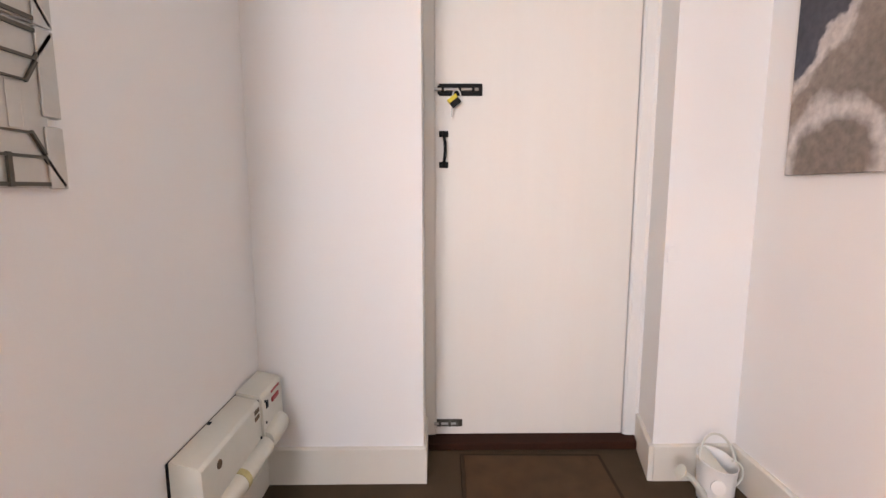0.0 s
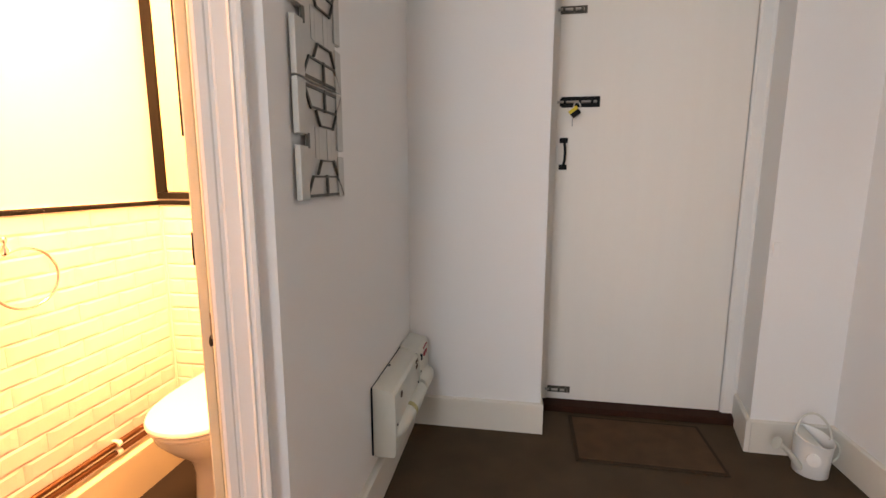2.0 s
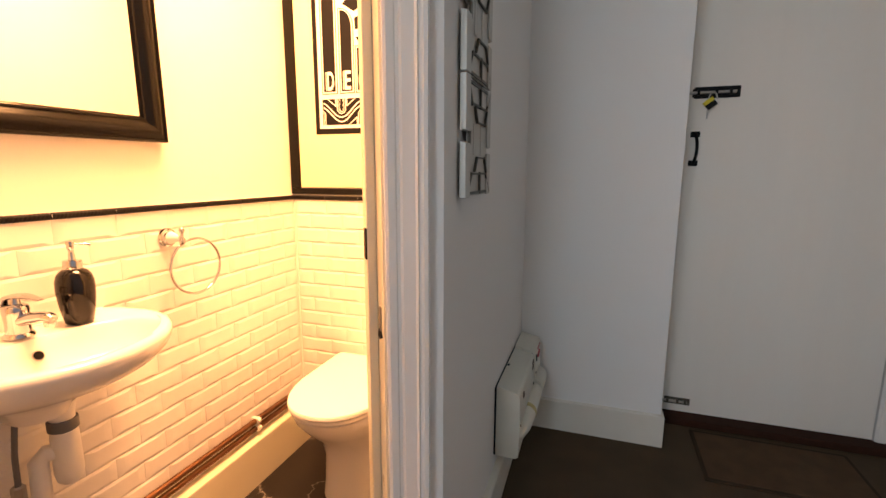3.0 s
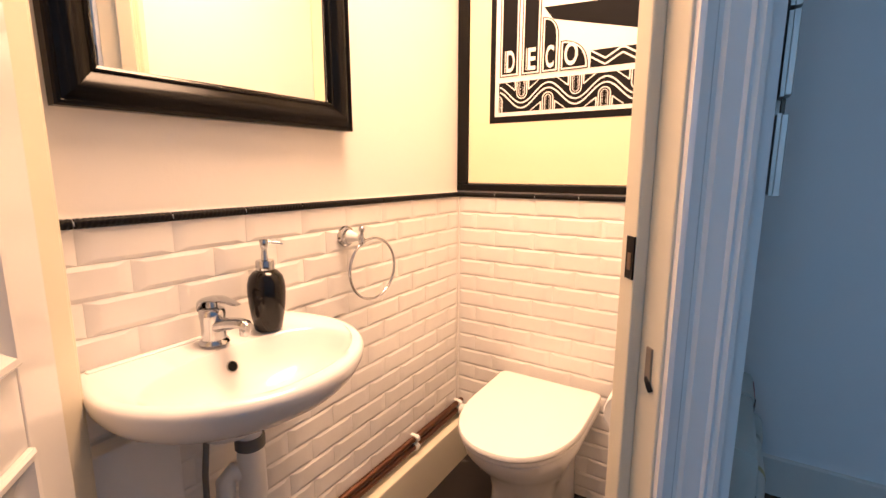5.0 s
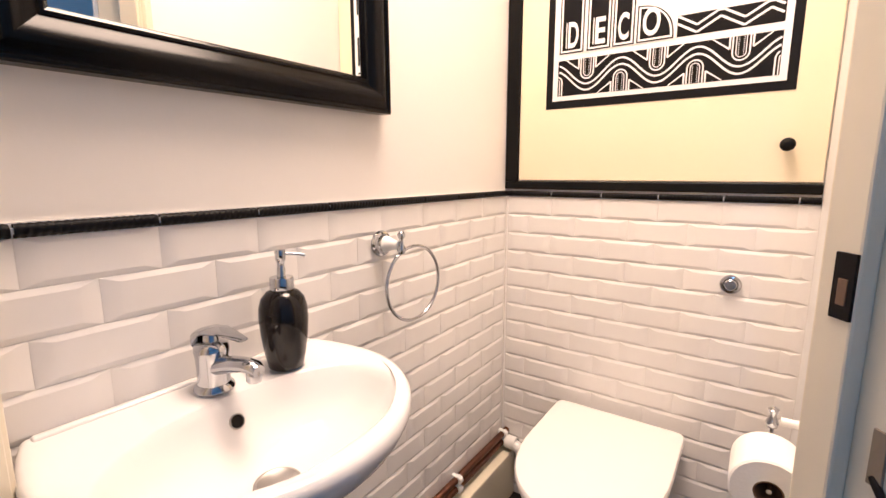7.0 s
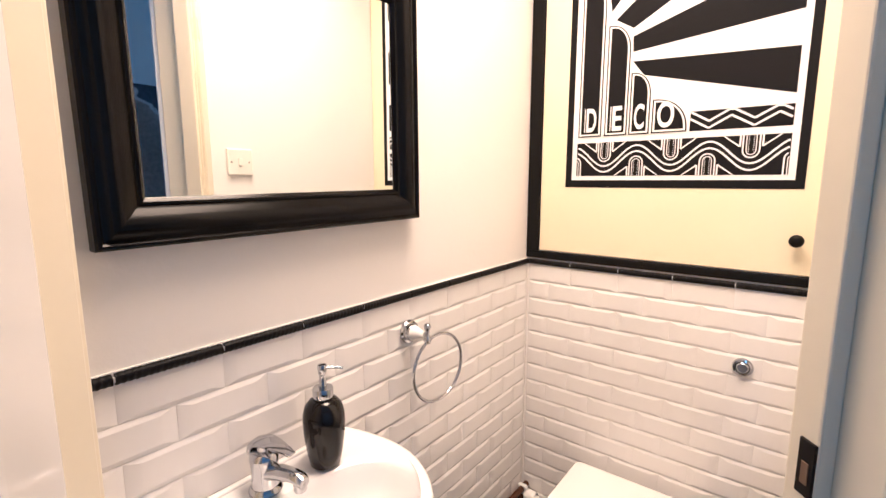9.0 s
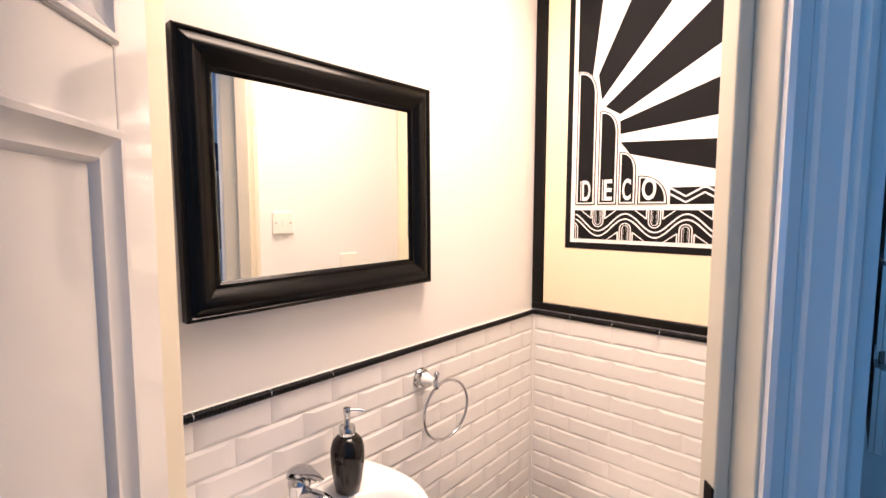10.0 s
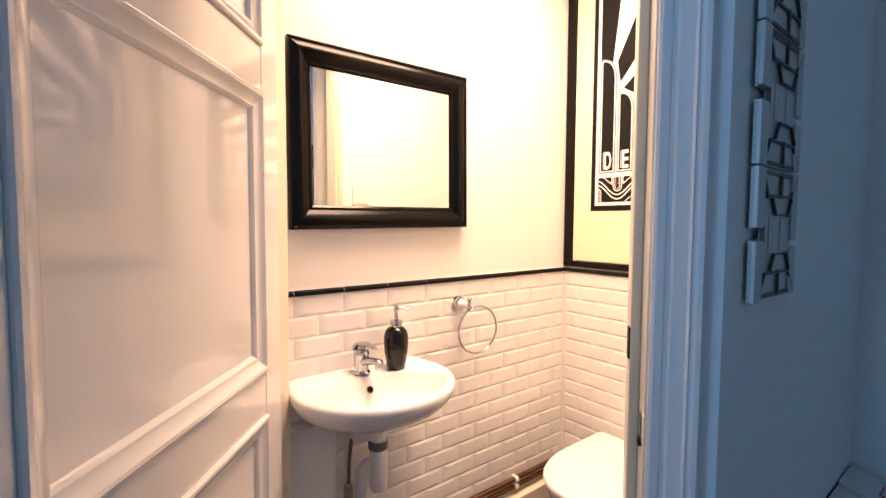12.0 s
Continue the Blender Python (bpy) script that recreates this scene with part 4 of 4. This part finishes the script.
def panel_heater():
    t = thing("panel_heater", (HALL_X, 1.045, 0.195), "worn off-white electric panel heater on the hall wall", "heater")
    side = Matrix(((1, 0, 0, 0), (0, 0, 1, 0), (0, 1, 0, 0), (0, 0, 0, 1)))
    body = prism([(0.006, 0), (0.078, 0), (0.086, 0.008), (0.089, 0.10), (0.086, 0.232), (0.078, 0.243), (0.006, 0.260)], 0, 0.372, 0.002, m=side)
    part("casing", body, OFF_WHITE, t, smooth=30)
    # added dark filler for the shade between heater and wall
    part("wall_plate", box(0, 0.006, -0.002, 0.56, 0.004, 0.256), BRASS_DARK, t, "dark plate for the shaded gap at the wall")
    ctrl = prism([(0.006, 0.02), (0.080, 0.02), (0.094, 0.10), (0.091, 0.236), (0.082, 0.250), (0.006, 0.268)], 0.379, 0.560, 0.002, m=side)
    part("control_box", ctrl, OFF_WHITE, t, "control box with dark screws and red switch", smooth=30)
    # strip fills the open gap, its shade put into the dark grey
    part("gap", box(0.006, 0.080, 0.3715, 0.3795, 0.02, 0.240), GREY_PLASTIC, t, "dark strip for the shade in the gap beside the control box")
    part("outlet_roll", tube([(0.070, 0.010, 0.080), (0.078, 0.03, 0.080), (0.086, 0.09, 0.080), (0.090, 0.18, 0.080), (0.090, 0.376, 0.080)], 0.036, 20, radii=[0.014, 0.024, 0.031, 0.034, 0.034]), OFF_WHITE, t, "rounded air outlet", smooth=50)
    part("outlet_end", lathe([(0.0, 0.0), (0.032, 0.0), (0.038, 0.008), (0.040, 0.05), (0.040, 0.13), (0.033, 0.145), (0.0, 0.145)], 20, m=Matrix.Translation((0.090, 0.385, 0.092)) @ Euler((radians(-90), 0, 0)).to_matrix().to_4x4()), OFF_WHITE, t, smooth=40)
    for y, z, x in ((0.02, 0.118, 0.0885), (0.36, 0.118, 0.0885), (0.40, 0.150, 0.0925), (0.40, 0.225, 0.0912)):
        part("screw", lathe([(0.0, 0.0), (0.005, 0.0), (0.004, 0.003), (0.0, 0.0035)], 12, m=Matrix.Translation((x, y, z)) @ Euler((0, radians(90), 0)).to_matrix().to_4x4()), BRASS_DARK, t)
    part("sensor_hole", lathe([(0.0, 0.0), (0.0125, 0.0), (0.0125, 0.0022), (0.009, 0.0030), (0.0, 0.0016)], 18, m=Matrix.Translation((0.0868, 0.088, 0.200)) @ Euler((0, radians(88), 0)).to_matrix().to_4x4()), CARD, t, "dark brown round sensor hole")
    part("top_slot", box(0.008, 0.016, 0.185, 0.20, 0.257, 0.2605), BRASS_DARK, t)
    part("red_switch", box(0.091, 0.097, 0.455, 0.515, 0.196, 0.212, 0.002), RED, t, "red rocker switch")
    part("dark_switch", box(0.091, 0.096, 0.405, 0.420, 0.196, 0.222, 0.002), BRASS_DARK, t)
    part("dial_strip", box(0.089, 0.0935, 0.455, 0.530, 0.228, 0.236, 0.001), RED, t, "thin red strip")
    for y, z in ((0.325, 0.212), (0.325, 0.190)):
        part("rating_label", box(0.0865, 0.0885, y, y + 0.034, z, z + 0.014), CARD, t, "faded brown label")
    part("stain", tube([(0.0900, 0.175, 0.0805), (0.0903, 0.20, 0.0805)], 0.0346, 20), YELLOWED, t, "yellowed patch on the outlet", smooth=50)


panel_heater()


def watering_can():
    t = thing("watering_can", (1.005, 1.515, 0.0), "small white enamelled watering can on the carpet by the pier", "watering can")
    n = 36
    rings = []
    for r, z in ((0.066, 0.001), (0.069, 0.004), (0.073, 0.09), (0.077, 0.165)):
        rings.append([Vector((r * math.cos(2 * math.pi * i / n), r * math.sin(2 * math.pi * i / n), z + (0.018 * math.cos(2 * math.pi * i / n - 2.2) if z > 0.1 else 0))) for i in range(n)])
    for r, z in ((0.0795, 0.168), (0.0765, 0.170), (0.072, 0.160), (0.066, 0.02)):
        rings.append([Vector((r * math.cos(2 * math.pi * i / n), r * math.sin(2 * math.pi * i / n), z + (0.018 * math.cos(2 * math.pi * i / n - 2.2) if z > 0.1 else 0))) for i in range(n)])
    part("body", loft(rings), WHITE_PLASTIC, t, smooth=45)
    part("spout", tube([(-0.060, -0.025, 0.035), (-0.085, -0.035, 0.065), (-0.125, -0.045, 0.112), (-0.160, -0.052, 0.140)], 0.012, 14, radii=[0.018, 0.014, 0.011, 0.010]), OFF_WHITE, t, smooth=50)
    part("rose", lathe([(0.010, 0.0), (0.014, 0.010), (0.028, 0.026), (0.029, 0.030), (0.0, 0.034)], 24, m=Matrix.Translation((-0.156, -0.051, 0.136)) @ Euler((0, radians(-60), 0)).to_matrix().to_4x4()), OFF_WHITE, t, smooth=40)
    part("cap", lathe([(0.0, -0.004), (0.026, -0.004), (0.028, 0.0), (0.027, 0.006), (0.0, 0.010)], 24, m=Matrix.Translation((-0.035, -0.072, 0.095)) @ Euler((radians(80), 0, radians(-20))).to_matrix().to_4x4()), WHITE_PLASTIC, t, "round white boss", smooth=40)
    lid = [Vector((0.071 * math.cos(a), 0.071 * math.sin(a), 0.168 + 0.018 * math.cos(a - 2.2))) for a in [radians(100 + 170 * i / 18) for i in range(19)]]
    bm = bmesh.new()
    low, high = [bm.verts.new(v - Vector((0, 0, 0.003))) for v in lid], [bm.verts.new(v + Vector((0, 0, 0.0005))) for v in lid]
    bm.faces.new(low[::-1])
    bm.faces.new(high)
    for i in range(19):
        j = (i + 1) % 19
        bm.faces.new((low[i], low[j], high[j], high[i]))
    part("half_lid", bm, OFF_WHITE, t)
    arc = [Vector((0.078 * math.cos(a) * 0.95, 0.03 * math.sin(a), 0.165 + 0.095 * math.sin(a))) for a in [math.pi * i / 20 for i in range(21)]]
    part("handle", tube(arc, 0.005, 10), OFF_WHITE, t, smooth=50)
    side = [Vector((0.070 + 0.05 * math.sin(a), 0.01, 0.10 + 0.055 * math.cos(a))) for a in [math.pi * i / 16 for i in range(17)]]
    part("side_handle", tube(side, 0.0045, 10), OFF_WHITE, t, smooth=50)
    t.scale = (0.86, 0.86, 0.92)


watering_can()


def doormat():
    t = thing("doormat", (0.383, 1.611, 0.0), "flat brown doormat with dark binding before the front door", "doormat", turn=-1)
    part("mat_face", box(-0.282, 0.282, -0.170, 0.170, 0.0005, 0.011, 0.004), MAT, t)
    part("edging", box(-0.296, 0.296, -0.185, 0.185, 0.0003, 0.0085, 0.003), MAT_EDGE, t, "dark brown stitched binding")


doormat()


# front door ironmongery
def barrel_bolt(x0, x1, z, mat, label):
    y = DOOR_Y
    plate = part("slide_bolt", box(x0, x1, y - 0.0035, y, z - 0.017, z + 0.017, 0.001), mat, front, label)
    part("bolt_bar", tube([(x0 - 0.012, y - 0.011, z), ((x0 + x1) / 2, y - 0.011, z), (x1 - 0.015, y - 0.011, z)], 0.0062, 12), STEEL, plate, smooth=50)
    for f in (0.12, 0.5, 0.8):
        xx = x0 + f * (x1 - x0)
        part("bolt_guide", box(xx - 0.006, xx + 0.006, y - 0.019, y - 0.003, z - 0.011, z + 0.011, 0.003), mat, plate)
    return plate


barrel_bolt(-0.008, 0.105, 0.090, ART_LINE, "dull steel slide bolt")
barrel_bolt(-0.014, 0.105, 1.928, ART_LINE, "dull steel slide bolt")
lock = barrel_bolt(-0.002, 0.179, 1.522, BRASS_DARK, "long black locking bolt with padlock and keys")
part("lock_plate", box(0.004, 0.180, DOOR_Y - 0.0065, DOOR_Y - 0.0028, 1.498, 1.546, 0.003), BRASS_DARK, lock)
part("padlock_body", prism([(-0.021, -0.019), (0.021, -0.019), (0.021, 0.019), (-0.021, 0.019)], -0.009, 0.009, 0.003, m=Matrix.Translation((0.066, DOOR_Y - 0.026, 1.473)) @ Euler((radians(90), radians(-38), 0)).to_matrix().to_4x4()), BRASS_DARK, lock, "black padlock")
part("padlock_band", prism([(-0.0215, 0.004), (0.0215, 0.004), (0.0215, 0.0205), (-0.0215, 0.0205)], -0.010, 0.010, 0.002, m=Matrix.Translation((0.066, DOOR_Y - 0.026, 1.473)) @ Euler((radians(90), radians(-38), 0)).to_matrix().to_4x4()), YELLOW, lock, "yellow padlock band")
part("shackle", tube([Vector((0.075 + 0.016 * math.cos(a), DOOR_Y - 0.022, 1.492 + 0.028 * math.sin(a))) for a in [math.pi * i / 12 for i in range(13)]], 0.0035, 10), STEEL, lock, smooth=50)
part("key", box(0.054, 0.059, DOOR_Y - 0.028, DOOR_Y - 0.0265, 1.410, 1.455, 0.0005), STEEL, lock, "small steel key")
pull = part("pull_handle", tube([(0.023, DOOR_Y - 0.006, 1.352), (0.024, DOOR_Y - 0.026, 1.338), (0.028, DOOR_Y - 0.034, 1.31), (0.029, DOOR_Y - 0.035, 1.285), (0.028, DOOR_Y - 0.034, 1.26), (0.024, DOOR_Y - 0.026, 1.232), (0.023, DOOR_Y - 0.006, 1.218)], 0.0065, 12), BRASS_DARK, front, "black iron pull handle", smooth=50)
for z in (1.347, 1.222):
    part("handle_rose", box(0.004, 0.042, DOOR_Y - 0.008, DOOR_Y, z - 0.0125, z + 0.0125, 0.003), BRASS_DARK, pull)

# blank plate on the pier
pier_plate = thing("blank_wall_plate", (0.852, 1.637, 0.885), "white plastic blank plate on the pier", "wall plate")
part("plate", box(-0.014, 0.014, -0.008, 0, -0.03, 0.03, 0.003), WALL, pier_plate)


# ---- tiles, laid last: bevelled bricks in half bond, and the black rope border ----
def bevel_tile(w, h):
    """A glazed tile with sloping margins; centred, face towards +x, w along y."""
    bm = bmesh.new()
    g, b = 0.0006, 0.0066
    ring = []
    for inset, proud in ((g, -0.005), (g, 0.0019), (g + 0.0005, 0.0023), (g + b, 0.0047), (g + b + 0.0012, 0.0050), (g + b + 0.005, 0.0050)):
        hw, hh = max(w / 2 - 0.0003 - (inset - g) * 3.0, 0.0012 - inset * 0.01), max(h / 2 - inset, 0.0012 - inset * 0.01)
        ring.append([Vector((proud - 0.005, sy * hw, sz * hh)) for sy, sz in ((-1, -1), (1, -1), (1, 1), (-1, 1))])
    return loft(ring, cap_low=False, bm=bm)


tile_meshes = {}


def tile_mesh(w, h):
    key = (round(w, 4), round(h, 4))
    if key not in tile_meshes:
        tile_meshes[key] = finish("tile", bevel_tile(w, h), TILE, smooth=11)
    return tile_meshes[key]


def tile_wall(parent, origin, along, out, length):
    """Rows of tiles from the corner origin along a wall, downwards from the border."""
    along, out = Vector(along), Vector(out)
    turn = Matrix((out, along, Vector((0, 0, 1)))).transposed().to_4x4()
    z, row = DADO, 0
    while z > 0.01:
        h = min(TILE_H, z)
        at = 0.0
        while at < length - 0.004:
            w = TILE_W / 2 if at == 0 and row % 2 else TILE_W
            w = min(w, length - at)
            ob = new("tile", tile_mesh(w, h))
            p = Vector(origin) + along * (at + w / 2) + Vector((0, 0, z - h / 2))
            tilt = Euler((0, random.uniform(-0.003, 0.003), random.uniform(-0.003, 0.003))).to_matrix().to_4x4()
            ob.matrix_world = Matrix.Translation(p + out * random.uniform(-0.0002, 0.0003)) @ turn @ tilt
            ob.parent = parent
            at += w
        z -= TILE_H
        row += 1


def rope(length):
    bm = bmesh.new()
    n, k = 138, 8
    rings = []
    for i in range(n + 1):
        s = i / n
        ring = []
        for j in range(k):
            a = math.pi * j / (k - 1)
            r = 0.0076 + 0.0004 * math.sin(2 * math.pi * s * length / 0.0088 + a * 1.6)
            ring.append(Vector((r * 1.25 * math.sin(a) ** 0.6 if 0 < j < k - 1 else 0.0, (s - 0.5) * (length - 0.0034), -1.08 * r * math.cos(a))))
        rings.append(ring)
    return loft(rings, bm=bm)


rope_meshes = {}


def border(parent, origin, along, out, length):
    along, out = Vector(along), Vector(out)
    turn = Matrix((out, along, Vector((0, 0, 1)))).transposed().to_4x4()
    at = 0.0
    while at < length - 0.01:
        w = round(min(TILE_W, length - at), 4)
        if w not in rope_meshes:
            rope_meshes[w] = finish("border_tile", rope(w), BLACK_TILE, smooth=60)
        ob = new("border_tile", rope_meshes[w])
        ob.matrix_world = Matrix.Translation(Vector(origin) + along * (at + w / 2) - out * 0.003) @ turn
        ob.parent = parent
        at += w


FAR_LEN, BACK_LEN = 1.275, SIDE_X - FAR_X
structure("grout_1", box(FAR_X - 0.008, FAR_X - 0.0034, BACK_Y - FAR_LEN, BACK_Y + 0.004, 0.0, 1.0835), GROUT, "pale grout bed behind the wall tiles", "grout")
structure("grout_2", box(FAR_X - 0.0034, SIDE_X, BACK_Y + 0.0034, BACK_Y + 0.008, 0.0, 1.0865), GROUT, "pale grout bed behind the wall tiles", "grout")
structure("grout_3", box(FAR_X - 0.0033, FAR_X + 0.0030, BACK_Y - FAR_LEN, BACK_Y + 0.0024, DADO + 0.0040, DADO + 0.0116, 0.0006, 1), GROUT, "pale grout line behind the black border", "grout")
structure("grout_4", box(FAR_X + 0.0030, SIDE_X, BACK_Y - 0.0030, BACK_Y + 0.0033, DADO + 0.0040, DADO + 0.0116, 0.0006, 1), GROUT, "pale grout line behind the black border", "grout")
bead = Matrix.Translation((FAR_X - 0.0012, BACK_Y + 0.0012, 0))
structure("grout_5", lathe([(0.0, 0.0), (0.0042, 0.0), (0.0042, DADO), (0.0, DADO)], 20, m=bead), GROUT, "pale sealant bead in the tiled corner", "sealant")
tile_wall(wall_far, (FAR_X, BACK_Y, 0), (0, -1, 0), (1, 0, 0), FAR_LEN)
tile_wall(wall_back, (FAR_X, BACK_Y, 0), (1, 0, 0), (0, -1, 0), BACK_LEN)
border(wall_far, (FAR_X, BACK_Y, DADO + 0.0078), (0, -1, 0), (1, 0, 0), FAR_LEN)
border(wall_back, (FAR_X, BACK_Y, DADO + 0.0078), (1, 0, 0), (0, -1, 0), BACK_LEN)
